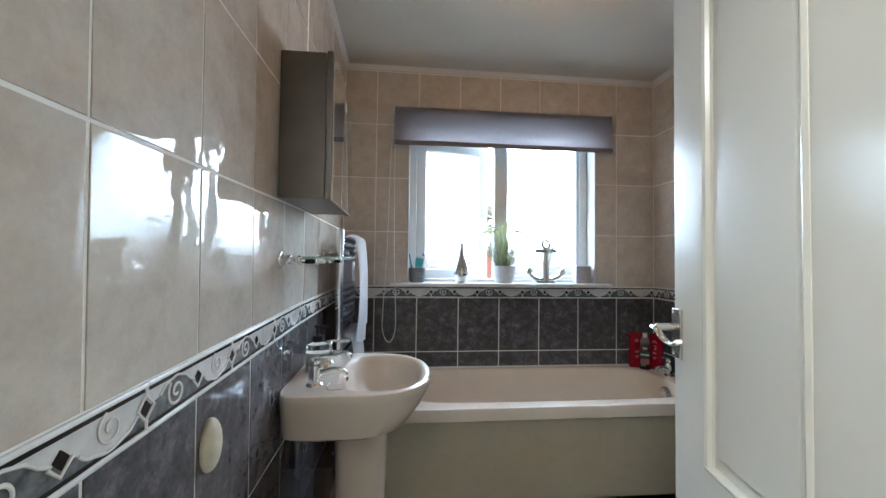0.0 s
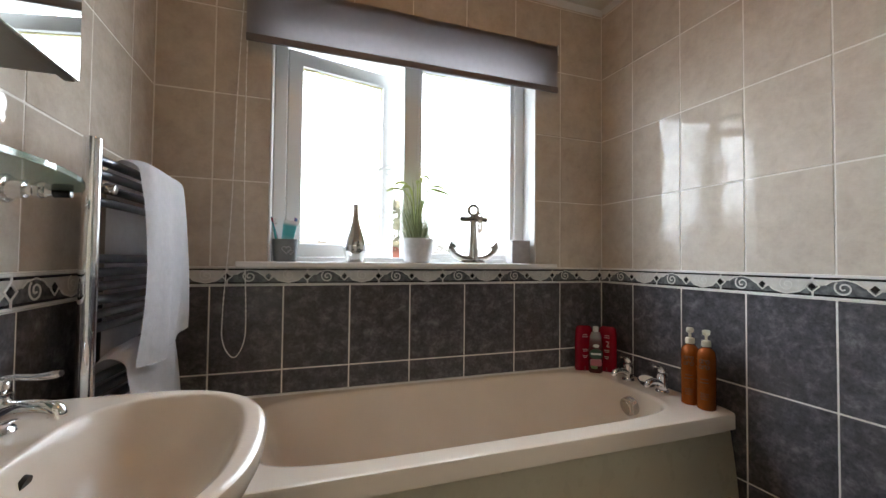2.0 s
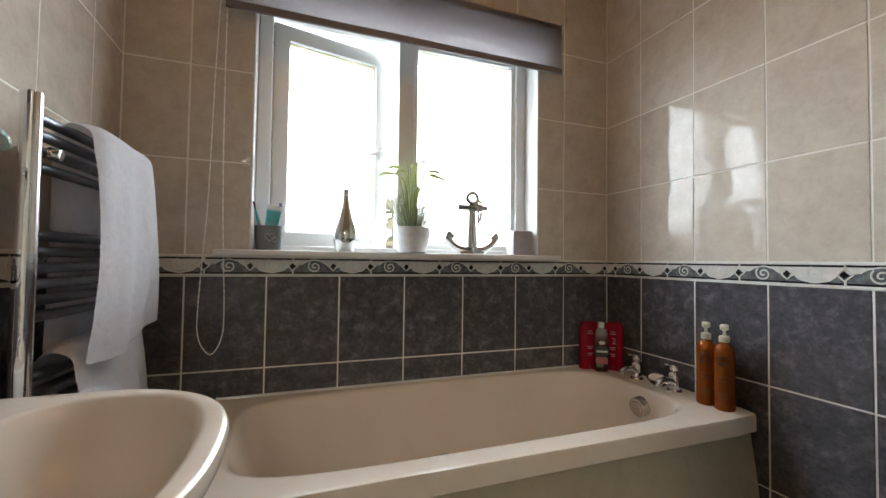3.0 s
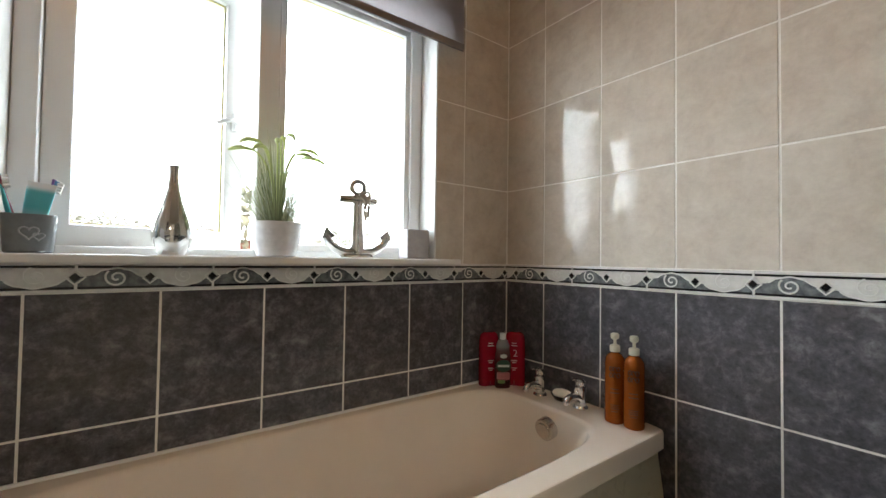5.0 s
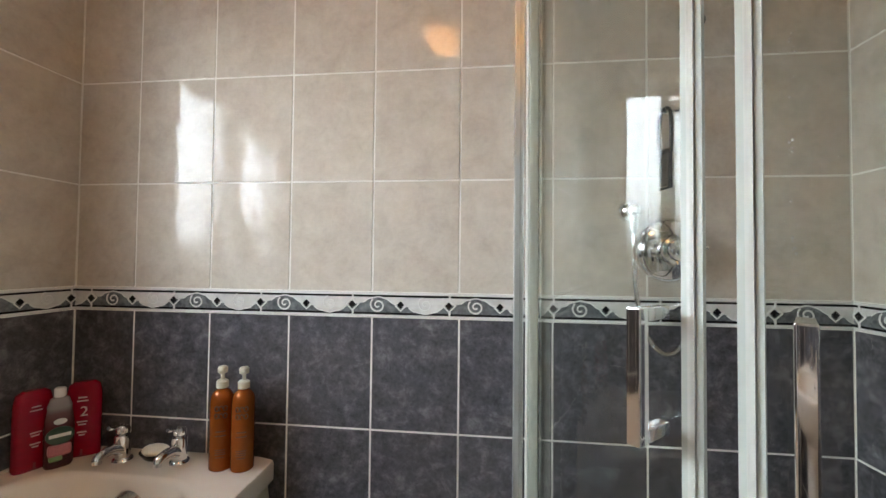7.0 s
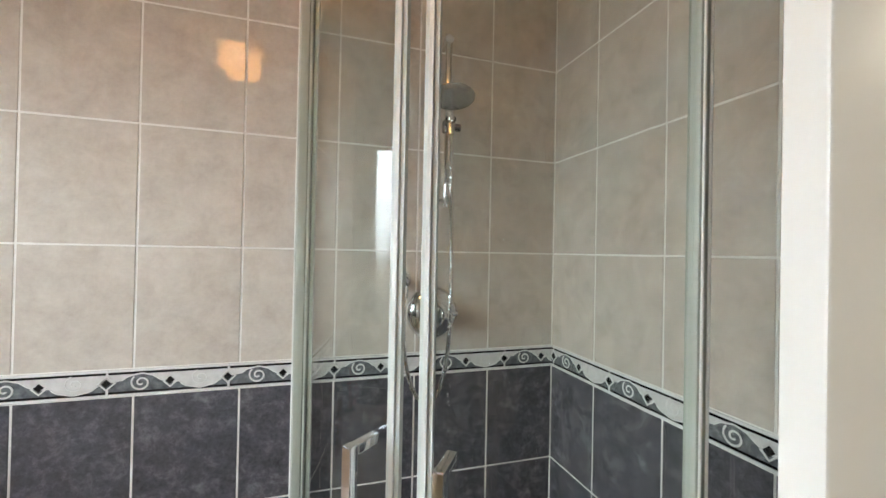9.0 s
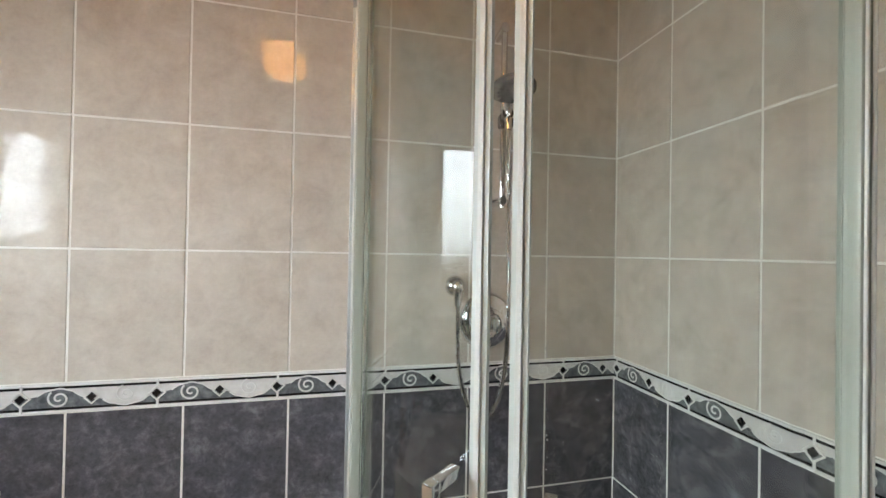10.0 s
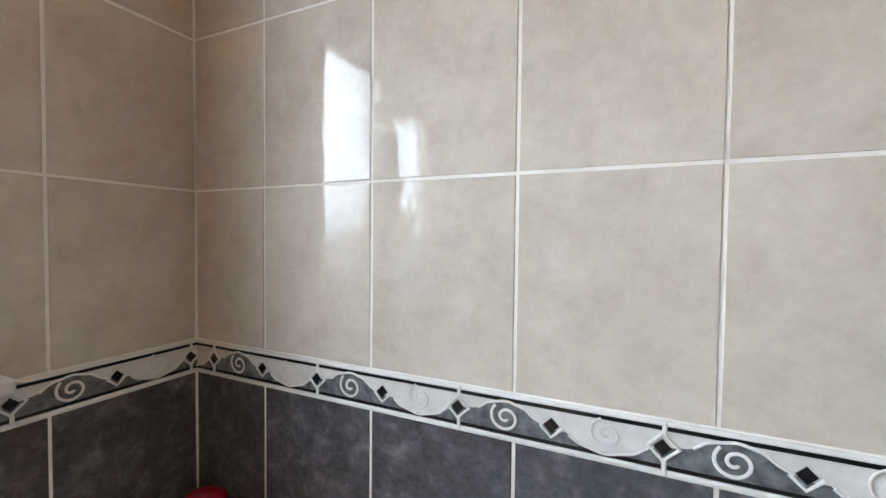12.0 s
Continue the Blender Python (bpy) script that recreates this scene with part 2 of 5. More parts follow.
box((1.9, -2.2, 0), (2.0, -0.07, ZC), bm=bm)
box((-1.2, -0.07, 0), (XW - 0.122, 0.0, ZC), bm=bm)
box((XE + 0.142, -0.07, 0), (1.9, 0.0, ZC), bm=bm)
structure("wall_hall", bm, PAINT, "plain off-white painted hall walls", "wall")
bm = prism([(YN, ZC - 0.022), (YN, ZC), (YN - 0.022, ZC)], XW, XE, axes="yzx")
prism([(XW, ZC - 0.022), (XW, ZC), (XW + 0.022, ZC)], YS, YN - 0.0225, bm=bm, axes="xzy")
prism([(XE, ZC - 0.022), (XE, ZC), (XE - 0.022, ZC)], YS, YN - 0.0225, bm=bm, axes="xzy")
structure("trim", bm, UPVC, "thin white trim where the tiles meet the ceiling", "trim")


# ---- window ----
FY0, FY1 = 2.60, 2.67


def bars(name, x0, x1, z0, z1, w, y0, y1, material, parent, bevel=0.006, label=""):
    """A rectangular frame of four bars with mitred look, one mesh."""
    bm = box((x0, y0, z0), (x1, y1, z0 + w), bevel)
    box((x0, y0, z1 - w), (x1, y1, z1), bevel, bm=bm)
    box((x0, y0 + 0.0006, z0 + w * 0.8), (x0 + w, y1 - 0.0006, z1 - w * 0.8), bevel, bm=bm)
    box((x1 - w, y0 + 0.0006, z0 + w * 0.8), (x1, y1 - 0.0006, z1 - w * 0.8), bevel, bm=bm)
    return part(name, bm, material, parent, label, smooth=True)


window_1 = thing("window_1", "white plastic window with obscured glass, one casement ajar", "window", kind="structure")
bm = box((WX0, YN, WZ0), (WX0 + 0.004, YN + 0.3, WZ1))
box((WX1 - 0.004, YN, WZ0), (WX1, YN + 0.3, WZ1), bm=bm)
box((WX0 + 0.004, YN, WZ1 - 0.004), (WX1 - 0.004, YN + 0.3, WZ1), bm=bm)
part("reveal_lining", bm, UPVC, window_1, "white plastic reveal lining")
for x in (WX0 + 0.001, WX1 - 0.001):
    part("edge_bead", rod((x, YN - 0.001, WZ0), (x, YN - 0.001, WZ1), 0.005, seg=10), UPVC, window_1, "white rounded corner bead", True)
bars("window_frame", WX0 + 0.004, WX1 - 0.004, 1.054, WZ1 - 0.004, 0.05, FY0, FY1, UPVC, window_1)
part("mullion", box((0.602, FY0 + 0.001, WZ0 + 0.015), (0.668, FY1 - 0.001, WZ1 - 0.05), 0.006), UPVC, window_1, "", True)
bars("glazing_bead", 0.665, WX1 - 0.05, WZ0 + 0.016, WZ1 - 0.052, 0.026, FY0 + 0.012, FY1 - 0.012, UPVC, window_1, 0.005)
pane = part("pane", box((0.685, FY0 + 0.036, WZ0 + 0.036), (WX1 - 0.07, FY0 + 0.042, WZ1 - 0.07)), OBSCURE, window_1, "obscured dimpled glass pane")
pane.visible_shadow = False
bars("pane_seal", 0.688, WX1 - 0.073, WZ0 + 0.039, WZ1 - 0.075, 0.004, FY0 + 0.028, FY0 + 0.0355, Mat("yellowed_seal", (0.55, 0.47, 0.2), 0.5).m, window_1, 0.001)
sash = new("casement")
sash.parent = window_1
sash.matrix_basis = pose(0.099, FY0 + 0.058, 0, 0, 0, 13)
SW, SZ0, SZ1 = 0.495, 1.100, 1.985
bars("casement_frame", 0, SW, SZ0, SZ1, 0.062, -0.03, 0.03, UPVC, sash, 0.007)
pane = part("pane", box((0.058, -0.002, SZ0 + 0.058), (SW - 0.058, 0.004, SZ1 - 0.058)), OBSCURE, sash, "obscured dimpled glass pane")
pane.visible_shadow = False
bars("pane_seal", 0.062, SW - 0.062, SZ0 + 0.062, SZ1 - 0.062, 0.004, -0.012, -0.004, Mat("yellowed_seal", (0.55, 0.47, 0.2), 0.5).m, sash, 0.001)
bm = box((SW - 0.042, -0.044, 1.50), (SW - 0.020, -0.030, 1.56), 0.004)
rod((SW - 0.031, -0.042, 1.53), (SW - 0.031, -0.062, 1.53), 0.009, seg=14, bm=bm)
tube(smooth_line([(SW - 0.031, -0.060, 1.533), (SW - 0.06, -0.070, 1.527), (SW - 0.105, -0.073, 1.505)]), [0.009] * 6 + [0.0075] * 7, 10, bm)
part("window_handle", bm, Mat("white_handle", (0.72, 0.72, 0.72), 0.25).m, sash, "white cranked window handle", True)
bm = box((-0.055, 2.435, 1.060), (1.31, YN - 0.001, 1.083), 0.006, 3)
box((WX0 + 0.004, YN - 0.002, 1.0605), (WX1 - 0.004, FY0 + 0.002, 1.0829), bm=bm)
part("window_sill", bm, UPVC, window_1, "white sill board with a rounded nose", True)

# ---- roller blind ----
fb = Mat("grey_blind_fabric", rough=0.8)
weave = fb.node("ShaderNodeTexWave", Vector=fb.coords(), Scale=420.0, Distortion=0.4).outputs["Fac"]
fb.put("Base Color", fb.ramp(fb.noise(40, 4), (0.3, (0.235, 0.215, 0.225)), (0.7, (0.285, 0.262, 0.275))))
fb.bump((weave, 0.0002))
tr = fb.node("ShaderNodeBsdfTranslucent", Color=(0.66, 0.61, 0.64, 1))
mx = fb.node("ShaderNodeMixShader", Fac=0.5)
fb.t.links.new(fb.b.outputs[0], mx.inputs[1])
fb.t.links.new(tr.outputs[0], mx.inputs[2])
fb.t.links.new(mx.outputs[0], fb.t.nodes["Material Output"].inputs["Surface"])
blind = thing("roller_blind", "grey fabric roller blind mostly rolled up over the window", "blind", (0, 0, 0))
bm = bmesh.new()
n = 40
rows = []
for z in (2.128, 2.06, 1.98, 1.926):
    rows.append([bm.verts.new((-0.037 + 1.352 * i / n, 2.447 + 0.0012 * math.sin(i * 0.7 + z * 9), z)) for i in range(n + 1)])
for a, b in zip(rows, rows[1:]):
    for i in range(n):
        bm.faces.new((a[i], a[i + 1], b[i + 1], b[i]))
bmesh.ops.solidify(bm, geom=bm.faces[:], thickness=0.0012)
part("fabric", bm, fb.m, blind, "grey fabric, lit through from behind", True)
part("bottom_bar", box((-0.038, 2.441, 1.900), (1.316, 2.4525, 1.928), 0.004), Mat("blind_hem", (0.17, 0.155, 0.165), 0.7).m, blind, "darker hem with the bottom bar in it", True)
part("roller", rod((-0.037, 2.468, 2.108), (1.315, 2.468, 2.108), 0.0205, seg=24), fb.m, blind, "rolled grey fabric", True)
for x in (-0.045, 1.318):
    part("bracket", box((x - 0.003, 2.445, 2.085), (x + 0.004, YN - 0.0005, 2.135), 0.002), UPVC, blind)
loop = smooth_line([(-0.046, 2.452, 2.10), (-0.062, 2.449, 1.70), (-0.073, 2.446, 1.25), (-0.092, 2.444, 0.90), (-0.088, 2.444, 0.79), (-0.053, 2.444, 0.738), (-0.022, 2.444, 0.79), (-0.017, 2.445, 0.90), (-0.030, 2.447, 1.25), (-0.034, 2.449, 1.70), (-0.032, 2.452, 2.10)], 40)
part("bead_chain", tube(loop, [0.0025 if i % 3 else 0.0012 for i in range(len(loop))], 6), Mat("white_bead_chain", (0.80, 0.79, 0.77), 0.4).m, blind, "looped white bead chain", True)


# ---- bath ----
def super_ring(bm, x0, x1, y0, y1, z, n, count=96):
    cx, cy, a, b = (x0 + x1) / 2, (y0 + y1) / 2, (x1 - x0) / 2, (y1 - y0) / 2
    ring = []
    for k in range(count):
        t = 2 * math.pi * k / count
        c, s = math.cos(t), math.sin(t)
        r = 1 / (abs(c) ** n + abs(s) ** n) ** (1 / n)
        ring.append(bm.verts.new((cx + a * r * c, cy + b * r * s, z)))
    return ring


def loft(bm, rings, cap=True):
    for a, b in zip(rings, rings[1:]):
        m = len(a)
        for k in range(m):
            bm.faces.new((a[k], a[(k + 1) % m], b[(k + 1) % m], b[k]))
    if cap:
        bm.faces.new(rings[-1])
    return bm


BX0, BX1, BY0, BY1, BZ = -0.05, 1.616, 1.815, 2.496, 0.573
bath = thing("bath", "ivory acrylic bath against the tiled wall", "bath", (0, 0, 0))
bm = bmesh.new()
rings = [super_ring(bm, BX0 + 0.012, BX1, BY0 + 0.012, BY1, 0.515, 60), super_ring(bm, BX0, BX1, BY0, BY1, 0.517, 60), super_ring(bm, BX0, BX1, BY0, BY1, 0.562, 60), super_ring(bm, BX0 + 0.003, BX1, BY0 + 0.003, BY1, 0.570, 60),
         super_ring(bm, BX0 + 0.012, BX1, BY0 + 0.012, BY1, BZ, 60), super_ring(bm, 0.035, 1.482, 1.882, 2.462, BZ, 5.5), super_ring(bm, 0.045, 1.474, 1.889, 2.455, 0.570, 5.3), super_ring(bm, 0.055, 1.467, 1.895, 2.449, 0.560, 5.0),
         super_ring(bm, 0.085, 1.458, 1.905, 2.440, 0.50, 4.4), super_ring(bm, 0.13, 1.445, 1.918, 2.425, 0.40, 4.0), super_ring(bm, 0.19, 1.425, 1.935, 2.405, 0.28, 3.7), super_ring(bm, 0.27, 1.385, 1.965, 2.37, 0.20, 3.4), super_ring(bm, 0.36, 1.31, 2.01, 2.32, 0.175, 3.0)]
loft(bm, rings)
part("tub", bm, ACRYLIC, bath, "ivory tub with rounded rim", True)
bm = bmesh.new()
n = 30
cols = []
for i in range(n + 1):
    x = BX0 + 0.01 + (BX1 - BX0 - 0.018) * i / n
    cols.append([bm.verts.new((x, 1.840 - 0.034 * math.sin(math.pi / 2 * min(1, j / 8)), 0.513 - 0.513 * j / 12)) for j in range(13)])
for a, b in zip(cols, cols[1:]):
    for j in range(12):
        bm.faces.new((a[j], a[j + 1], b[j + 1], b[j]))
bmesh.ops.solidify(bm, geom=bm.faces[:], thickness=-0.004)
part("side_panel", bm, PANEL, bath, "cream bath panel", True)
part("end_panel", box((BX0 + 0.008, 1.84, 0), (BX0 + 0.014, BY1, 0.514)), PANEL, bath, "cream bath panel")
bm = rod((1.456, 2.130, 0.513), (1.424, 2.130, 0.507), 0.038, 0.036, 32, bevel=0.004)
rod((1.426, 2.130, 0.5072), (1.420, 2.130, 0.506), 0.027, 0.025, 28, bm, 0.002)
part("overflow", bm, SATIN, bath, "round chrome overflow cover", True)
part("bath_sealant", tube([(-0.04, 2.4945, 0.5745), (1.61, 2.4945, 0.5745)], 0.006, 8), BORDER_WHITE, bath, "white sealant bead", True)


def pillar_tap(name, at, turn, tall, reach, label, lever=0.088):
    """A chrome pillar tap: base, body, curved spout, head and lever."""
    t = thing(name, label, "tap", at, turn, "chrome taps")
    part("base", lathe([(0.024, 0), (0.026, 0.003), (0.024, 0.008), (0.019, 0.011), (0.019, 0.016)], seg=24), CHROME, t, "", True)
    part("body", lathe([(0.019, 0.015), (0.0185, tall * 0.45), (0.0205, tall * 0.62), (0.0195, tall * 0.76), (0.012, tall * 0.8)], seg=24), CHROME, t, "", True)
    line = smooth_line([(0.005, 0, tall * 0.32), (reach * 0.35, 0, tall * 0.45), (reach * 0.7, 0, tall * 0.48), (reach * 0.95, 0, tall * 0.41), (reach, 0, tall * 0.27)], 5)
    part("spout", tube(line, [0.0155 - 0.005 * i / len(line) for i in range(len(line))], 14), CHROME, t, "curved chrome spout", True)
    bm = lathe([(0.011, tall * 0.78), (0.0165, tall * 0.84), (0.0175, tall * 0.95), (0.012, tall * 1.02), (0, tall * 1.05)], seg=20)
    line = smooth_line([(-0.004, 0, tall * 0.98), (lever * 0.27, 0, tall * 1.07), (lever * 0.66, 0, tall * 1.07), (lever, 0, tall * 1.13)], 4)
    tube(line, [0.0075, 0.0075, 0.007, 0.0065, 0.006, 0.006, 0.006, 0.0062, 0.0065, 0.007, 0.0075, 0.0078, 0.006], 10, bm, 0.75)
    part("lever", bm, CHROME, t, "chrome lever head", True)
    return t


pillar_tap("bath_tap", (1.545, 2.245, BZ), 180, 0.096, 0.080, "chrome lever tap on the end of the bath", 0.046)
pillar_tap("bath_tap", (1.555, 2.075, BZ), 180, 0.096, 0.080, "chrome lever tap on the end of the bath", 0.046)

# ---- basin and pedestal ----
basin = thing("pedestal_basin", "ivory china basin on a pedestal against the tiles", "basin", (0, 0, 0))


def basin_ring(bm, cx, front, back, half, z, nf, nb, count=96, cy=1.495):
    ring = []
    for k in range(count):
        t = 2 * math.pi * k / count
        c, s = math.cos(t), math.sin(t)
        n, a = (nf, front) if c > 0 else (nb, back)
        r = 1 / (abs(c) ** n + abs(s) ** n) ** (1 / n)
        ring.append(bm.verts.new((cx + a * r * c, cy + half * r * s, z)))
    return ring


bm = bmesh.new()
rings = [basin_ring(bm, -0.12, 0.06, 0.12, 0.10, 0.655, 2.2, 6), basin_ring(bm, -0.13, 0.125, 0.195, 0.19, 0.672, 2.2, 8), basin_ring(bm, -0.13, 0.178, 0.205, 0.246, 0.700, 2.3, 9), basin_ring(bm, -0.125, 0.211, 0.2095, 0.262, 0.750, 2.4, 10),
         basin_ring(bm, -0.12, 0.236, 0.2145, 0.270, 0.806, 2.45, 12), basin_ring(bm, -0.12, 0.238, 0.2145, 0.271, 0.820, 2.45, 12), basin_ring(bm, -0.12, 0.235, 0.2145, 0.268, 0.828, 2.45, 12), basin_ring(bm, -0.12, 0.227, 0.2140, 0.260, 0.8315, 2.45, 12),
         basin_ring(bm, -0.055, 0.146, 0.135, 0.232, 0.8305, 2.4, 3.2), basin_ring(bm, -0.055, 0.138, 0.128, 0.224, 0.826, 2.4, 3.0), basin_ring(bm, -0.055, 0.129, 0.120, 0.214, 0.810, 2.4, 2.8), basin_ring(bm, -0.057, 0.110, 0.106, 0.190, 0.770, 2.3, 2.6),
         basin_ring(bm, -0.06, 0.085, 0.082, 0.150, 0.728, 2.2, 2.3), basin_ring(bm, -0.06, 0.045, 0.045, 0.075, 0.706, 2, 2), basin_ring(bm, -0.06, 0.018, 0.018, 0.018, 0.702, 2, 2)]
loft(bm, rings)
part("bowl", bm, CERAMIC, basin, "ivory china bowl with a tap ledge", True)
bm = bmesh.new()
rings = [basin_ring(bm, -0.115, 0.10, 0.10, 0.105, 0.0, 3, 4), basin_ring(bm, -0.115, 0.098, 0.098, 0.102, 0.02, 3, 4), basin_ring(bm, -0.115, 0.086, 0.088, 0.088, 0.08, 3, 4), basin_ring(bm, -0.115, 0.080, 0.083, 0.080, 0.35, 3, 4), basin_ring(bm, -0.115, 0.084, 0.087, 0.090, 0.60, 3, 4), basin_ring(bm, -0.115, 0.09, 0.095, 0.10, 0.668, 3, 4)]
loft(bm, rings)
part("pedestal", bm, CERAMIC, basin, "ivory china pedestal", True)
part("waste", lathe([(0.021, 0.0), (0.022, 0.003), (0.017, 0.0035), (0.012, 0.001)], (-0.06, 1.495, 0.7025), 24), CHROME, basin, "chrome waste ring", True)
# Solid disc, coloured near black for the shade inside an overflow hole.
part("overflow_hole", rod((-0.1755, 1.50, 0.797), (-0.1695, 1.50, 0.795), 0.012, seg=18), Mat("dark_hole", (0.02, 0.02, 0.02), 0.6).m, basin, "dark disc for the shade inside the overflow hole", True)
pillar_tap("basin_tap", (-0.246, 1.322, 0.8312), 14, 0.082, 0.090, "chrome lever tap on the basin ledge")
pillar_tap("basin_tap", (-0.258, 1.600, 0.8312), -12, 0.078, 0.086, "chrome lever tap on the basin ledge")

# ---- mirror cabinet ----
steel = Mat("brushed_steel", rough=0.36, metal=1.0)
steel.put("Base Color", steel.ramp(steel.noise(5, 4), (0.3, (0.17, 0.152, 0.14)), (0.7, (0.22, 0.2, 0.185))))
STEEL = steel.bump((steel.node("ShaderNodeTexNoise", Vector=steel.coords(), Scale=300.0, Detail=2.0).outputs["Fac"], 0.00006)).m
cab = thing("mirror_cabinet", "steel bathroom cabinet with two mirror doors on the tiled wall", "cabinet", (0, 0, 0))
CY0, CY1, CZ0, CZ1 = 1.208, 1.625, 1.385, 1.80
part("body", box((XW + 0.001, CY0, CZ0), (-0.208, CY1, CZ1), 0.003), STEEL, cab, "dull steel body", True)
for y0, y1 in ((CY0 - 0.002, 1.414), (1.4165, CY1 + 0.012)):
    door = part("door", box((-0.2065, y0, CZ0 - 0.004), (-0.190, y1, CZ1 + 0.004), 0.002), STEEL, cab, "mirror door", True)
    part("mirror", box((-0.1898, y0 + 0.001, CZ0 - 0.003), (-0.1855, y1 - 0.001, CZ1 + 0.003), 0.0015), MIRROR, door, "bevelled mirror glass")

# ---- glass shelf ----
shelf = thing("glass_shelf", "green-edged glass shelf on chrome brackets", "shelf", (0, 0, 0))
front = [(-0.236 + 0.078 * math.sin(math.pi * i / 20) ** 0.7, 1.218 + 0.545 * i / 20) for i in range(21)]
bm = prism([(-0.268, 1.218)] + front + [(-0.268, 1.763)], 1.2145, 1.2225, bevel=0.0012)
part("shelf_glass", bm, SHELF_GLASS, shelf, "green-tinted bow-fronted glass")
for y in (1.240, 1.742):
    bm = rod((XW + 0.0005, y, 1.212), (XW + 0.010, y, 1.212), 0.024, seg=24, bevel=0.003)
    rod((XW + 0.009, y, 1.212), (XW + 0.034, y, 1.212), 0.0165, 0.0145, 22, bm, 0.002)
    rod((XW + 0.033, y, 1.212), (XW + 0.046, y, 1.212), 0.0085, seg=16, bm=bm)
    ball((XW + 0.054, y, 1.212), (0.014, 0.0135, 0.0135), 18, bm)
    rod((XW + 0.064, y, 1.212), (XW + 0.074, y, 1.212), 0.010, seg=16, bm=bm)
    bracket = part("bracket", bm, CHROME, shelf, "round chrome bracket", True)
    part("sleeve", rod((XW + 0.073, y, 1.2100), (XW + 0.100, y, 1.2100), 0.0088, 0.0080, 16, bevel=0.002), BORDER_BLACK, bracket, "black rubber sleeve", True)

# ---- towel rail and towels ----
rail = thing("towel_rail", "tall chrome ladder towel rail on the tiled wall", "towel rail", (0, 0, 0))
RX, RY0, RY1, RZ0, RZ1 = -0.258, 1.872, 2.345, 0.28, 1.350
for y in (RY0, RY1):
    part("post", rod((RX, y, RZ0), (RX, y, RZ1), 0.0165, seg=24, bevel=0.004), CHROME, rail, "", True)
# Chrome like the posts; its dark reflections are put into the base colour.
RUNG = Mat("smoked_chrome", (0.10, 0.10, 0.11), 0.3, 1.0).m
bar_heights = [1.305, 1.275, 1.245, 1.215, 1.090, 1.060, 1.030, 1.000, 0.970, 0.940, 0.830, 0.800, 0.770, 0.740, 0.710, 0.600, 0.570, 0.540, 0.510, 0.39, 0.36, 0.33]
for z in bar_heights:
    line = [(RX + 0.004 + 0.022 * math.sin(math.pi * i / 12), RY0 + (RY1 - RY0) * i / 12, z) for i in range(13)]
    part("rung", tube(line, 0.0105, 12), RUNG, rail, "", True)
for y, z in ((RY0, 1.25), (RY1, 1.25), (RY0, 0.45), (RY1, 0.45)):
    bm = rod((XW + 0.0005, y + 0.0, z), (RX, y, z), 0.009, seg=14)
    rod((XW + 0.0005, y, z), (XW + 0.007, y, z), 0.02, seg=20, bm=bm)
    part("wall_fixing", bm, CHROME, rail, "chrome wall fixing", True)
part("fixing_knob", rod((RX + 0.012, RY0 + 0.03, 1.245), (RX + 0.034, RY0 + 0.03, 1.243), 0.013, 0.0115, 18, bevel=0.003), CHROME, rail, "chrome knob", True)
tw = Mat("white_terry_towel", rough=0.95)
tw.put("Base Color", tw.ramp(tw.noise(60, 3), (0.3, (0.86, 0.85, 0.88)), (0.7, (0.91, 0.90, 0.93))))
TOWEL = tw.bump((tw.noise(420, 3), 0.0012), (tw.noise(24, 3), 0.004)).m


def towel(name, y0, y1, top, front_low, back_low, x_mid, thick, seed, label, wide):
    """A folded towel over a rung, with a slack, uneven hem."""
    t = thing(name, label, "towel", (x_mid, (y0 + y1) / 2, front_low), 0, "white towels")
    rnd = random.Random(seed)
    ph = [rnd.uniform(0, 6) for _ in range(6)]
    bm = bmesh.new()
    nu, half = 34, wide
    path = []
    for k in range(22):
        path.append((half, front_low + (top - 0.01 - front_low) * k / 21, k / 21))
    for k in range(1, 8):
        a = math.pi * k / 8
        path.append((half * math.cos(a), top - 0.01 + half * 0.62 * math.sin(a), 1.0))
    for k in range(14):
        path.append((-half, top - 0.01 - (top - back_low) * k / 13, 1.0 - k / 20))
    grid = []
    for i in range(nu + 1):
        u = i / nu
        col = []
        for x, z, hang in path:
            slack = (1 - hang)
            y = y0 + (y1 - y0) * u + 0.012 * slack * math.sin(ph[0] + z * 5) + 0.015 * slack * slack * (0.35 - (1 - u) * 0.5)
            w = 0.007 * math.sin(u * 8 + ph[1] + z * 3) * (0.25 + slack) + 0.005 * math.sin(u * 17 + ph[2] - z * 6) * (0.3 + slack) - 0.016 * (2 * u - 1) ** 6 * (1 if x > 0 else -0.4) + (0.012 * slack if x > 0 else -0.008 * slack * 0.2)
            dz = 0.010 * slack * math.sin(u * 4 + ph[3]) - 0.006 * (1 - u) * slack
            if abs(x) < half * 0.999 or hang > 0.9:
                dz -= 0.016 * abs(2 * u - 1) ** 5
            w += 0.010 * math.sin(math.pi * min(1.0, max(0.0, hang))) * (1 if x > 0 else 0)
            dz += 0.020 * slack * slack * (u - 0.4)
            if x < 0:
                w = max(min(w, 0.002), -0.008)
            col.append(bm.verts.new((x + w, y - (y0 + y1) / 2, z - front_low + dz)))
        grid.append(col)
    for a, b in zip(grid, grid[1:]):
        for k in range(len(path) - 1):
            bm.faces.new((a[k], a[k + 1], b[k + 1], b[k]))
    bmesh.ops.solidify(bm, geom=bm.faces[:], thickness=thick)
    ob = part("cloth", bm, TOWEL, t, "", True)
    sub = ob.modifiers.new("soft", "SUBSURF")
    sub.levels = sub.render_levels = 1
    return t


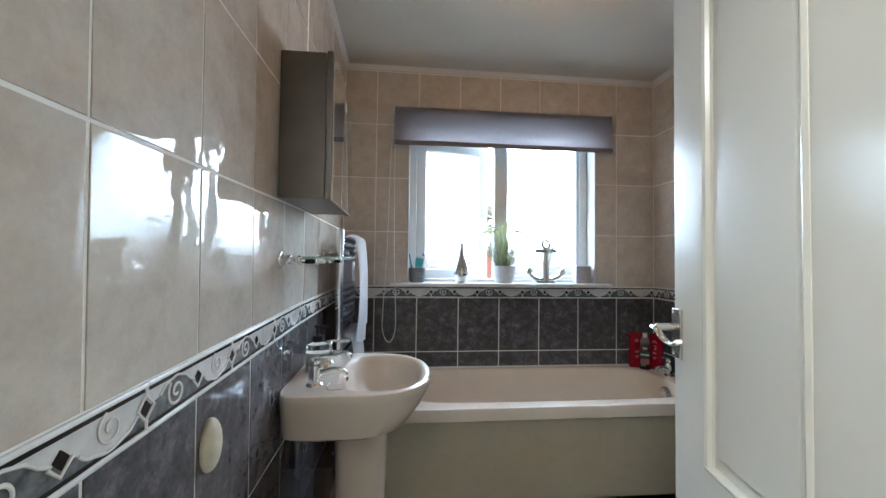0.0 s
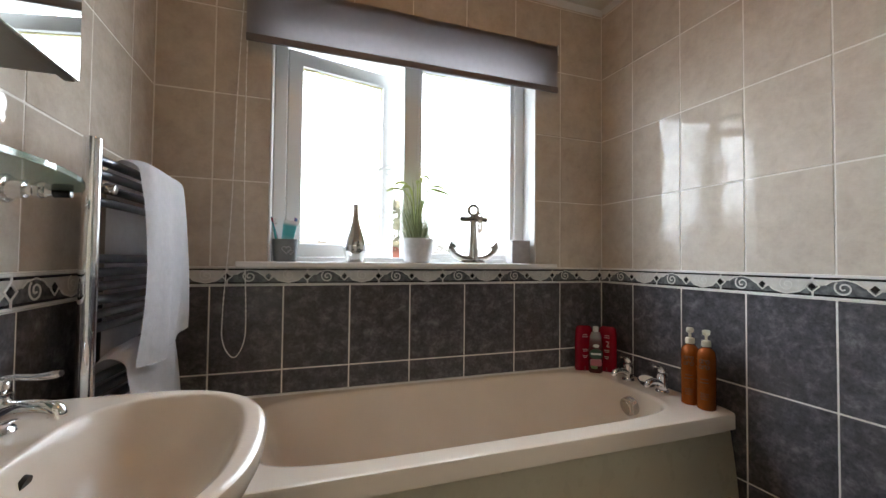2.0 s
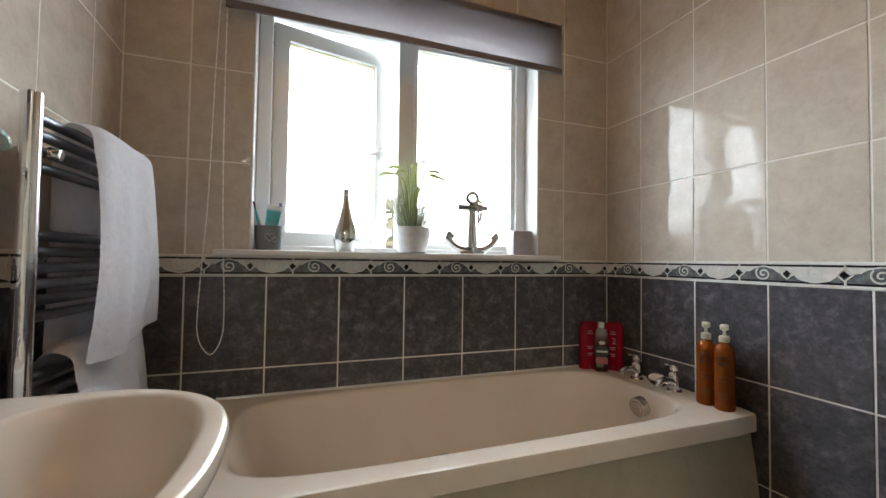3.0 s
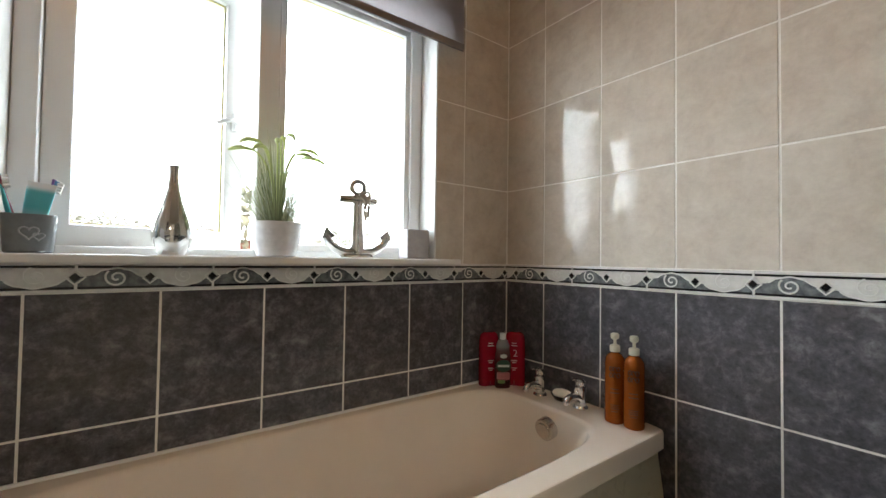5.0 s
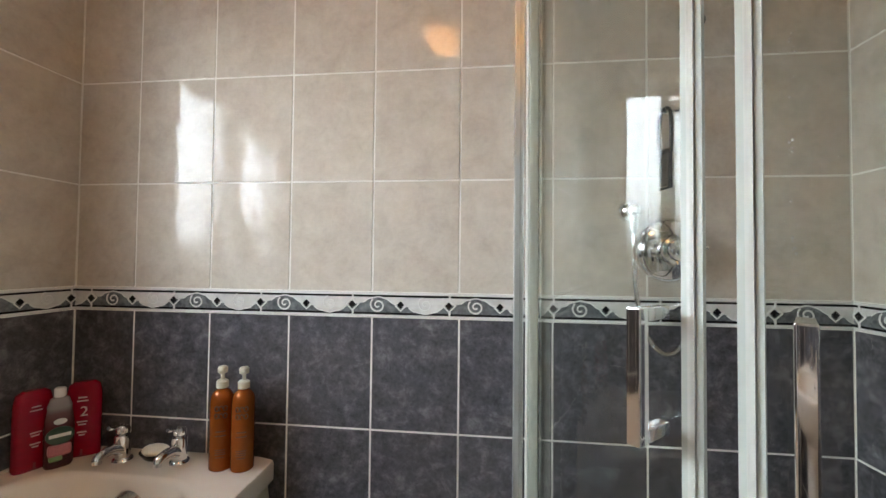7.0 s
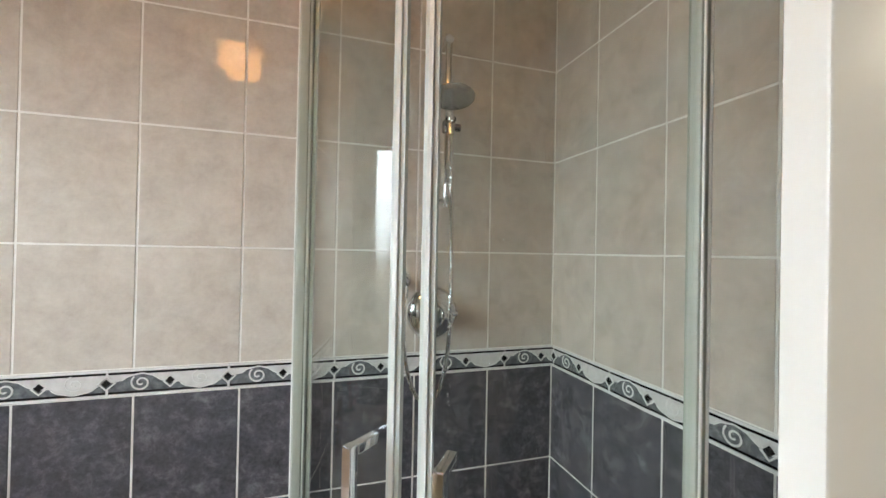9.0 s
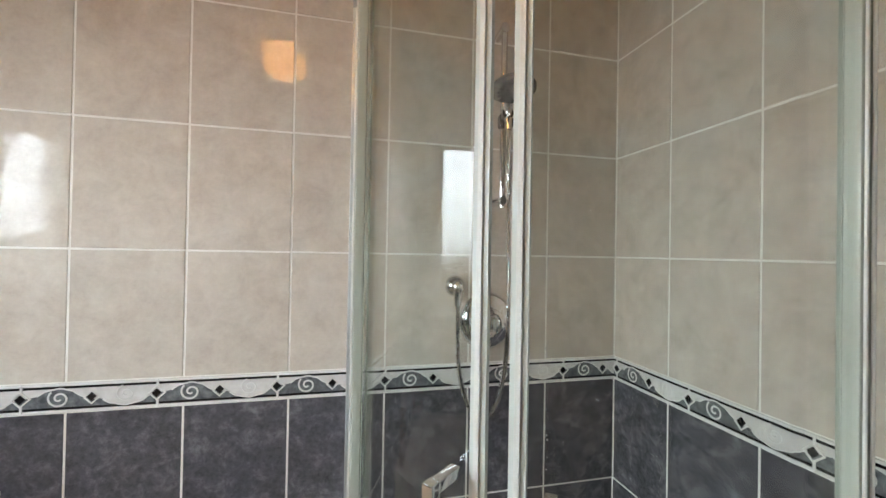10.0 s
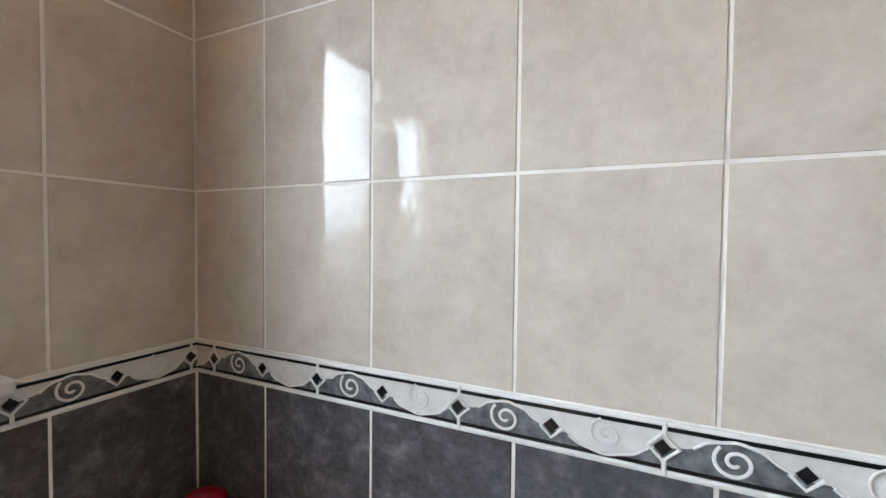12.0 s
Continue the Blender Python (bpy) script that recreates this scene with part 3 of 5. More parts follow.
towel("bath_towel", 1.948, 2.325, 1.322, 0.852, 0.88, RX + 0.036, 0.040, 3, "thick white bath towel folded over the chrome rail", 0.040)
towel("hand_towel", 1.930, 2.325, 0.866, 0.48, 0.50, RX + 0.026, 0.022, 8, "white hand towel hanging on the lower rungs", 0.040)

# ---- quadrant shower ----
SCX, SCY, SR = 1.30, 0.618, 0.50
GZ0, GZ1 = 0.16, 2.06


def arc(r, a0, a1, n=16):
    return [(SCX + r * math.cos(radians(a0 + (a1 - a0) * i / n)), SCY + r * math.sin(radians(a0 + (a1 - a0) * i / n))) for i in range(n + 1)]


def sheet(line, thick, z0, z1, bevel=0.0):
    """An upright sheet along a plan line."""
    p = [Vector(q) for q in line]
    inner, outer = [], []
    for i, q in enumerate(p):
        d = (p[min(i + 1, len(p) - 1)] - p[max(i - 1, 0)]).normalized()
        s = Vector((-d.y, d.x)) * thick / 2
        inner.append(tuple(q - s))
        outer.append(tuple(q + s))
    return prism(inner + outer[::-1], z0, z1, bevel=bevel)


shower = thing("shower_enclosure", "quadrant shower enclosure with curved glass doors slightly ajar", "shower enclosure", (0, 0, 0))
tray_line = [(XE - 0.002, YS + 0.002), (XE - 0.002, 1.135), (SCX, 1.135)] + arc(SR + 0.017, 92, 178) + [(0.783, SCY), (0.783, YS + 0.002)]
part("tray", prism(tray_line, 0.0, 0.15, bevel=0.008), ACRYLIC, shower, "white shower tray", True)
top_line = [(XE - 0.004, 1.118), (SCX, 1.118)] + arc(SR, 92, 178) + [(0.80, SCY), (0.80, YS + 0.004)]
part("top_rail", sheet(top_line, 0.034, GZ1, GZ1 + 0.04, 0.003), ALU, shower, "satin aluminium top rail", True)
part("bottom_rail", sheet(top_line, 0.030, 0.151, GZ0, 0.002), ALU, shower, "satin aluminium bottom rail", True)
for lo, hi in (((XE - 0.030, 1.103, 0.151), (XE - 0.0005, 1.134, GZ1)), ((0.784, YS + 0.0005, 0.151), (0.816, YS + 0.030, GZ1))):
    part("wall_profile", box(lo, hi, 0.004), PROFILE, shower, "grey metal wall profile", True)
for line in ([(XE - 0.028, 1.118), (1.262, 1.118)], [(0.80, YS + 0.028), (0.80, 0.580)]):
    q = part("fixed_pane", sheet(line, 0.006, GZ0, GZ1), GLASS, shower, "fixed clear glass pane")
    q.visible_shadow = False
for lo, hi in (((1.252, 1.108, GZ0), (1.276, 1.128, GZ1)), ((0.790, 0.556, GZ0), (0.810, 0.580, GZ1))):
    stile = part("pane_stile", box(lo, hi, 0.004), SEAL, shower, "translucent plastic seal strip", True)
    for k in (0.22, 0.72):
        along = lo[0] > 1
        px = lo[0] + k * (hi[0] - lo[0]) if along else lo[0] - 0.0005
        py = hi[1] + 0.0005 if along else lo[1] + k * (hi[1] - lo[1])
        part("bead", rod((px, py, GZ0), (px, py, GZ1), 0.0026, seg=8), DOOR_EDGE, stile, "pale bead", True)
for a0, a1, post, grip in ((90, 132.6, 133.6, 130.0), (180, 141.0, 140.0, 145.0)):
    side = 1 if a0 < 100 else -1
    straight = [(SCX + 0.045, SCY + SR - 0.016)] if side > 0 else [(SCX - SR + 0.016, SCY - 0.05)]
    door = part("door_pane", sheet(straight + arc(SR - 0.016, a0 + 2 * side, a1), 0.006, GZ0, GZ1 - 0.004), GLASS, shower, "curved sliding glass door", True)
    door.visible_shadow = False
    seal = part("door_seal", sheet(arc(SR - 0.016, post - 0.45, post + 0.45, 2), 0.017, GZ0, GZ1 - 0.004, 0.003), DOOR_EDGE, door, "pale magnetic door seal", True)
    for f0, f1 in ((-1.35, -0.5), (0.5, 1.35)):
        part("seal_fin", sheet(arc(SR - 0.016, post + f0, post + f1, 2), 0.009, GZ0, GZ1 - 0.006), FIN, seal, "translucent plastic fin", True)
    part("edge_strip", sheet([(straight[0][0], straight[0][1]), (straight[0][0] + (0.016 if side > 0 else 0), straight[0][1] - (0 if side > 0 else 0.016))], 0.016, GZ0, GZ1 - 0.004), SEAL, door, "translucent edge strip")
    out = Vector((math.cos(radians(grip)), math.sin(radians(grip)), 0))
    z0, z1 = 0.955, 1.108
    turn = Matrix.Rotation(radians(grip), 4, "Z")

    def block(x0, x1, za, zb, w=0.0085):
        made = box((x0, -w, za), (x1, w, zb), 0.0025)
        bmesh.ops.transform(made, matrix=Matrix.Translation((SCX, SCY, 0)) @ turn, verts=made.verts)
        return made

    handle = part("handle", block(SR + 0.036, SR + 0.054, z0, z1), CHROME, door, "square chrome D handle", True)
    for z in (z0, z1 - 0.018):
        part("handle_arm", block(SR - 0.010, SR + 0.037, z + 0.001, z + 0.017, 0.008), CHROME, handle, "", True)

rnd = random.Random(12)
bm = bmesh.new()
for k in range(44):
    a = radians(144 + (rnd.gauss(0, 0.25) if k % 9 else rnd.uniform(2, 13)))
    z, w = rnd.uniform(1.08, 1.40), rnd.uniform(0.0004, 0.0013)
    ball((SCX + (SR - 0.0122) * math.cos(a), SCY + (SR - 0.0122) * math.sin(a), z), (w, w, w * rnd.uniform(0.5, 1.3)), 8, bm)
drops = tagged(part("water_drops", bm, Mat("dried_water_drop", (0.85, 0.86, 0.86), 0.1, 0.0, Transmission_Weight=0.4).m, None, "", True), "small pale water drops dried on the curved shower glass", "water drops", kind="stuff")

mixer = thing("shower_mixer", "round chrome shower mixer with hose and riser rail on the tiles", "shower", (0, 0, 0))
MY, MZ = 0.728, 1.190


def wall_lathe(profile, y, z, seg=36):
    made = lathe(profile, seg=seg)
    bmesh.ops.transform(made, matrix=Matrix.Translation((XE, y, z)) @ Matrix.Rotation(radians(-90), 4, "Y"), verts=made.verts)
    return made


part("plate", wall_lathe([(0.084, 0.0005), (0.086, 0.006), (0.083, 0.016), (0.070, 0.030), (0.045, 0.040), (0.040, 0.041)], MY, MZ), CHROME, mixer, "domed chrome wall plate", True)
part("control", wall_lathe([(0.040, 0.038), (0.042, 0.048), (0.038, 0.066), (0.030, 0.072), (0.028, 0.085), (0.018, 0.092), (0, 0.093)], MY, MZ), CHROME, mixer, "round chrome control", True)
part("control_lever", tube([(XE - 0.078, MY, MZ), (XE - 0.080, MY - 0.03, MZ + 0.004), (XE - 0.078, MY - 0.062, MZ + 0.006)], [0.009, 0.0075, 0.006], 12), CHROME, mixer, "", True)
OY, OZ = 0.826, 1.294
bm = wall_lathe([(0.030, 0.0005), (0.031, 0.006), (0.026, 0.016), (0.016, 0.024), (0.0155, 0.032)], OY, OZ, 28)
ball((XE - 0.036, OY, OZ), 0.0195, 18, bm)
rod((XE - 0.036, OY, OZ - 0.012), (XE - 0.036, OY, OZ - 0.055), 0.0125, 0.0105, 18, bm)
part("hose_outlet", bm, CHROME, mixer, "domed chrome hose outlet", True)
RRX, RRY = XE - 0.060, 0.704
part("riser_rail", rod((RRX, RRY, 1.525), (RRX, RRY, 2.06), 0.0095, seg=18), CHROME, mixer, "", True)
for z in (1.545, 2.045):
    bm = rod((XE - 0.0005, RRY, z), (RRX - 0.010, RRY, z), 0.012, 0.014, 18, bevel=0.002)
    part("riser_bracket", bm, CHROME, mixer, "", True)
bm = box((RRX - 0.016, RRY - 0.015, 1.752), (RRX + 0.015, RRY + 0.015, 1.796), 0.010, 4)
rod((RRX - 0.014, RRY, 1.778), (RRX - 0.045, RRY + 0.004, 1.786), 0.014, 0.016, 18, bm)
rod((RRX - 0.002, RRY - 0.016, 1.774), (RRX - 0.002, RRY - 0.040, 1.774), 0.012, seg=16, bm=bm)
part("slider", bm, Mat("dark_chrome", (0.36, 0.36, 0.38), 0.12, 1.0).m, mixer, "chrome slider with a dark clamp", True)
line = smooth_line([(RRX - 0.048, RRY + 0.004, 1.735), (RRX - 0.044, RRY + 0.004, 1.786), (RRX - 0.060, RRY + 0.010, 1.815), (RRX - 0.092, RRY + 0.016, 1.845)], 6)
part("handset_grip", tube(line, [0.0105 + 0.003 * i / len(line) for i in range(len(line))], 14), CHROME, mixer, "chrome handset grip", True)
bm = lathe([(0, 0), (0.052, 0.0), (0.059, 0.004), (0.061, 0.013), (0.054, 0.023), (0.026, 0.031), (0, 0.034)], seg=32)
for k in range(14):
    rod((0.040 * math.cos(k * 0.449), 0.040 * math.sin(k * 0.449), -0.002), (0.040 * math.cos(k * 0.449), 0.040 * math.sin(k * 0.449), 0.002), 0.0032, seg=6, bm=bm)
bmesh.ops.transform(bm, matrix=Matrix.Translation((RRX - 0.118, RRY + 0.020, 1.812)) @ Matrix.Rotation(radians(10), 4, "Y"), verts=bm.verts)
part("shower_head", bm, Mat("grey_chrome_plastic", (0.46, 0.47, 0.48), 0.2, 0.8).m, mixer, "round grey-chrome shower head", True)
line = smooth_line([(RRX - 0.048, RRY + 0.004, 1.735), (RRX - 0.050, RRY + 0.002, 1.60), (RRX - 0.046, RRY - 0.004, 1.40), (RRX - 0.045, RRY - 0.006, 1.20), (RRX - 0.040, RRY + 0.002, 1.06), (RRX - 0.030, RRY + 0.025, 0.962), (RRX - 0.015, RRY + 0.060, 0.930), (RRX + 0.008, RRY + 0.096, 0.972), (RRX + 0.020, RRY + 0.118, 1.08), (XE - 0.036, OY, 1.245)], 90)
part("hose", tube(line, [0.0078 if i % 4 < 2 else 0.0052 for i in range(len(line))], 10), CHROME, mixer, "ribbed chrome hose")

part("hook", tube(smooth_line([(RRX - 0.006, RRY + 0.008, 1.545), (RRX - 0.008, RRY + 0.034, 1.540), (RRX - 0.008, RRY + 0.058, 1.538), (RRX - 0.008, RRY + 0.070, 1.546)], 5), 0.0042, 8), CHROME, mixer, "small chrome hook", True)

# ---- comb hanging in the shower ----
comb = thing("comb", "black plastic comb hanging from the chrome riser rail", "comb", (RRX - 0.008, RRY + 0.056, 1.342), 12)
COMB = Mat("black_comb_plastic", (0.012, 0.012, 0.013), 0.35).m
outline = smooth_line([(-0.024, 0.098), (-0.024, 0.160), (-0.020, 0.192), (-0.006, 0.205), (0.012, 0.202), (0.022, 0.186), (0.024, 0.150), (0.023, 0.106), (0.010, 0.096)], 4)
part("grip", tube([(u, 0, v) for u, v in outline], 0.0058, 8, None, 0.7, (0, 1, 0), True), COMB, comb, "open loop grip", True)
part("spine", box((-0.026, -0.003, 0.0), (-0.014, 0.003, 0.102), 0.002), COMB, comb, "", True)
part("end_bar", box((-0.0145, -0.0026, 0.0), (0.025, 0.0026, 0.006), 0.0015), COMB, comb, "", True)
part("neck_bar", box((-0.0145, -0.0026, 0.093), (0.022, 0.0026, 0.103), 0.0015), COMB, comb, "", True)
for k in range(17):
    part("tooth", box((-0.0150, -0.0016, 0.0095 + 0.005 * k), (0.024, 0.0016, 0.0123 + 0.005 * k)), COMB, comb)

# ---- door ----
door_1 = thing("door_1", "white gloss panelled door standing open", "door", (0.366, 0.034, 0.0), 77.6, kind="structure")
DW, DT, DH = 0.762, 0.035, 1.985
st, mid0, mid1 = 0.104, 0.334, 0.428
rails = [(0.006, 0.21), (0.74, 0.88), (DH - 0.115, DH)]
bm = box((0.0, -DT, 0.006), (st, 0, DH), 0.003)
box((DW - st, -DT, 0.006), (DW, 0, DH), 0.003, bm=bm)
box((mid0, -DT + 0.0005, 0.1), (mid1, -0.0005, DH - 0.05), bm=bm)
for z0, z1 in rails:
    box((st - 0.003, -DT + 0.0007, z0), (DW - st + 0.003, -0.0007, z1), bm=bm)
part("door_leaf", bm, PAINT, door_1, "white gloss stiles and rails", True)
for x0, x1 in ((st, mid0), (mid1, DW - st)):
    for (_, z0), (z1, _) in zip(rails, rails[1:]):
        bm = box((x0, -DT + 0.012, z0), (x1, -0.012, z1))
        box((x0 + 0.028, -DT + 0.006, z0 + 0.028), (x1 - 0.028, -0.006, z1 - 0.028), 0.005, 2, bm)
        part("door_panel", bm, PAINT, door_1, "", True)
        bm = tube([(x0 + 0.006, -0.006, z0 + 0.006), (x1 - 0.006, -0.006, z0 + 0.006), (x1 - 0.006, -0.006, z1 - 0.006), (x0 + 0.006, -0.006, z1 - 0.006)], 0.009, 8, None, 1.0, (0, 1, 0), True)
        part("panel_moulding", bm, PAINT, door_1, "", True)
PX, PZ = DW - 0.0205, 1.085
for s in (1, -1):
    y0 = 0.0006 if s > 0 else -DT - 0.0006
    plate = part("handle_plate", box((PX - 0.0175, min(y0, y0 + s * 0.006), PZ - 0.046), (PX + 0.0175, max(y0, y0 + s * 0.006), PZ + 0.046), 0.002), SATIN, door_1, "satin nickel backplate", True)
    for dx, dz in ((-0.012, 0.038), (0.012, 0.038), (-0.012, -0.038), (0.012, -0.038)):
        part("screw", rod((PX + dx, y0 + s * 0.005, PZ + dz), (PX + dx, y0 + s * 0.0072, PZ + dz), 0.0033, seg=12), CHROME, plate, "", True)
    bm = rod((PX, y0 + s * 0.005, PZ + 0.012), (PX, y0 + s * 0.042, PZ + 0.012), 0.0072, seg=18)
    line = smooth_line([(PX + 0.004, y0 + s * 0.044, PZ + 0.012), (PX - 0.020, y0 + s * 0.047, PZ + 0.010), (PX - 0.048, y0 + s * 0.045, PZ - 0.003), (PX - 0.075, y0 + s * 0.043, PZ - 0.006), (PX - 0.096, y0 + s * 0.043, PZ + 0.002)], 5)
    tube(line, 0.0066, 12, bm, 0.6)
    part("lever", bm, SATIN, door_1, "satin nickel scroll lever", True)
bm = box((DX0, -0.07, 0), (DX0 + 0.025, DY, 2.03))
box((DX1 - 0.002, -0.07, 0), (DX1, DY, 2.03), bm=bm)
box((DX0 + 0.025, -0.07, 2.0), (DX1 - 0.002, DY, 2.03), bm=bm)
structure("door_lining", bm, PAINT, "white painted door lining", "door frame")

# ---- ceiling light ----
lamp = thing("ceiling_light", "round flush ceiling light with a warm glowing bowl", "light", (0.64, 1.46, ZC))
part("base", rod((0, 0, -0.014), (0, 0, -0.0005), 0.150, seg=40, bevel=0.004), BORDER_WHITE, lamp, "white base plate", True)
glow = Mat("warm_glass_bowl", (0.9, 0.8, 0.6), 0.3)
glow.put("Emission Color", (1.0, 0.45, 0.12, 1))
glow.put("Emission Strength", LAMP_GLOW)
part("glass_bowl", lathe([(0.086, -0.015), (0.101, -0.036), (0.106, -0.064), (0.096, -0.094), (0.070, -0.116), (0.036, -0.128), (0, -0.131)], seg=40), glow.m, lamp, "warm lit glass bowl", True)


# ---- things on the window sill ----
SILL = 1.0832


def plain(name, color, rough=0.4, metal=0.0, grain=60, depth=0.0002, **more):
    """A lightly mottled material."""
    m = Mat(name, rough=rough, metal=metal, **more)
    m.put("Base Color", m.ramp(m.noise(grain, 4), (0.3, tuple(c * 0.9 for c in color)), (0.7, tuple(min(1, c * 1.08) for c in color))))
    return m.bump((m.noise(grain * 3, 3), depth)).m


cup = thing("toothbrush_cup", "grey ceramic cup with a raised heart on the window sill", "cup", (0.108, 2.535, SILL), 8)
bm = bmesh.new()
loft(bm, [super_ring(bm, -0.038, 0.038, -0.034, 0.034, 0.0, 4, 48), super_ring(bm, -0.042, 0.042, -0.038, 0.038, 0.004, 4, 48), super_ring(bm, -0.0475, 0.0475, -0.043, 0.043, 0.085, 4, 48), super_ring(bm, -0.046, 0.046, -0.0415, 0.0415, 0.088, 4, 48), super_ring(bm, -0.043, 0.043, -0.039, 0.039, 0.086, 4, 48), super_ring(bm, -0.039, 0.039, -0.035, 0.035, 0.010, 4, 48)])
part("cup_body", bm, plain("grey_ceramic", (0.17, 0.185, 0.195), 0.35), cup, "", True)
heart = [(0.016 * math.sin(t) ** 3, -0.0455 + 0.0008 * math.cos(t), 0.046 + 0.0010 * (13 * math.cos(t) - 5 * math.cos(2 * t) - 2 * math.cos(3 * t) - math.cos(4 * t))) for t in (2 * math.pi * i / 28 for i in range(28))]
part("heart", tube(heart, 0.0018, 6, None, 1, (0, 1, 0), True), plain("pale_grey_glaze", (0.34, 0.35, 0.37), 0.3), cup, "pale raised heart outline", True)
part("heart", tube([(x * 0.6 + 0.016, y, z * 0.6 + 0.010) for x, y, z in heart], 0.0014, 6, None, 1, (0, 1, 0), True), plain("pale_grey_glaze", (0.34, 0.35, 0.37), 0.3), cup, "small pale raised heart", True)


def toothbrush(at, lean, turn, color, label):
    t = thing("toothbrush", label, "toothbrush", at, turn, "toothbrushes in the cup")
    s, c = math.sin(radians(lean)), math.cos(radians(lean))
    pt = lambda d, off=0.0: (s * d + c * off, 0, c * d - s * off)
    part("brush_handle", tube([pt(0), pt(0.05), pt(0.10), pt(0.135), pt(0.165)], [0.0048, 0.0056, 0.0048, 0.0030, 0.0042], 10), color, t, "", True)
    bm = bmesh.new()
    for k in range(4):
        rod(pt(0.140 + 0.0066 * k, 0.002), pt(0.140 + 0.0066 * k, 0.014), 0.0034, seg=8, bm=bm)
    part("bristles", bm, BORDER_WHITE, t, "white bristles", True)


toothbrush((0.092, 2.525, SILL + 0.012), -12, 10, plain("teal_plastic", (0.03, 0.33, 0.37), 0.3), "teal and white toothbrush leaning in the grey cup")
toothbrush((0.108, 2.548, SILL + 0.012), 16, -15, plain("blue_plastic", (0.07, 0.23, 0.42), 0.3), "blue toothbrush leaning in the grey cup")
toothbrush((0.098, 2.540, SILL + 0.012), -16, 30, plain("maroon_plastic", (0.23, 0.03, 0.06), 0.3), "dark red toothbrush leaning in the grey cup")
toothbrush((0.122, 2.532, SILL + 0.012), 9, 20, plain("purple_plastic", (0.12, 0.06, 0.26), 0.3), "purple and white toothbrush leaning in the grey cup")
tp = thing("toothpaste_tube", "white and teal toothpaste tube standing in the grey cup", "toothpaste", (0.113, 2.538, SILL + 0.014), -20)
tp.matrix_basis = pose(0.106, 2.533, SILL + 0.016, 0, 9, -16)
tp.scale = (1.15, 1.0, 1.06)
bm = bmesh.new()
loft(bm, [super_ring(bm, -0.016, 0.016, -0.014, 0.014, 0.0, 2, 24), super_ring(bm, -0.018, 0.018, -0.012, 0.012, 0.04, 2, 24), super_ring(bm, -0.022, 0.022, -0.006, 0.006, 0.10, 2.4, 24), super_ring(bm, -0.024, 0.024, -0.0015, 0.0015, 0.14, 3, 24)])
tpm = Mat("toothpaste_print", rough=0.35)
sep = tpm.node("ShaderNodeSeparateXYZ", Vector=tpm.coords()).outputs["Z"]
tpm.put("Base Color", tpm.ramp(sep, (0.0, (0.75, 0.76, 0.76)), (0.085, (0.06, 0.42, 0.46)), (0.12, (0.08, 0.45, 0.50)), (0.13, (0.75, 0.77, 0.77))))
part("tube_body", bm, tpm.m, tp, "", True)

SILVER = plain("silver_glaze", (0.62, 0.61, 0.59), 0.09, 1.0, 14, 0.0003)
vase = thing("vase", "slim silver teardrop vase on the window sill", "vase", (0.382, 2.535, SILL))
vase.scale = (1.16, 1.16, 1.0)
part("vase_body", lathe([(0.020, 0), (0.026, 0.002), (0.030, 0.010), (0.040, 0.040), (0.0415, 0.060), (0.037, 0.090), (0.024, 0.135), (0.0145, 0.175), (0.0105, 0.210), (0.0105, 0.235), (0.0125, 0.242), (0.009, 0.2425), (0.007, 0.22)], seg=40), SILVER, vase, "", True)

def leafy(m, color, fac):
    """Lets light through a thin leaf."""
    t = m.node("ShaderNodeBsdfTranslucent", Color=color)
    x = m.node("ShaderNodeMixShader", Fac=fac)
    m.t.links.new(m.b.outputs[0], x.inputs[1])
    m.t.links.new(t.outputs[0], x.inputs[2])
    m.t.links.new(x.outputs[0], m.t.nodes["Material Output"].inputs["Surface"])
    return m.m


plant = thing("potted_grass", "artificial feather grass in a white pot on the sill", "plant", (0.648, 2.528, SILL))
plant.scale = (1.2, 1.2, 1.06)
part("pot", lathe([(0.040, 0), (0.046, 0.003), (0.054, 0.03), (0.060, 0.070), (0.0615, 0.098), (0.0585, 0.099), (0.056, 0.085), (0, 0.084)], seg=40), plain("white_ceramic_pot", (0.66, 0.655, 0.67), 0.35), plant, "white ceramic pot", True)
sh = Mat("pale_green_seed_head", rough=0.8)
sh.put("Base Color", sh.ramp(sh.noise(300, 3), (0.3, (0.45, 0.50, 0.22)), (0.7, (0.58, 0.62, 0.34))))
sh.bump((sh.noise(500, 2), 0.002))
SEED = leafy(sh, (0.60, 0.66, 0.36, 1), 0.35)
rnd = random.Random(5)
gr = Mat("grass_blade", rough=0.5)
gr.put("Base Color", gr.ramp(gr.node("ShaderNodeNewGeometry").outputs["Random Per Island"], (0.0, (0.05, 0.06, 0.035)), (0.35, (0.13, 0.15, 0.07)), (0.75, (0.25, 0.26, 0.14)), (1.0, (0.42, 0.40, 0.28))))
bm = bmesh.new()
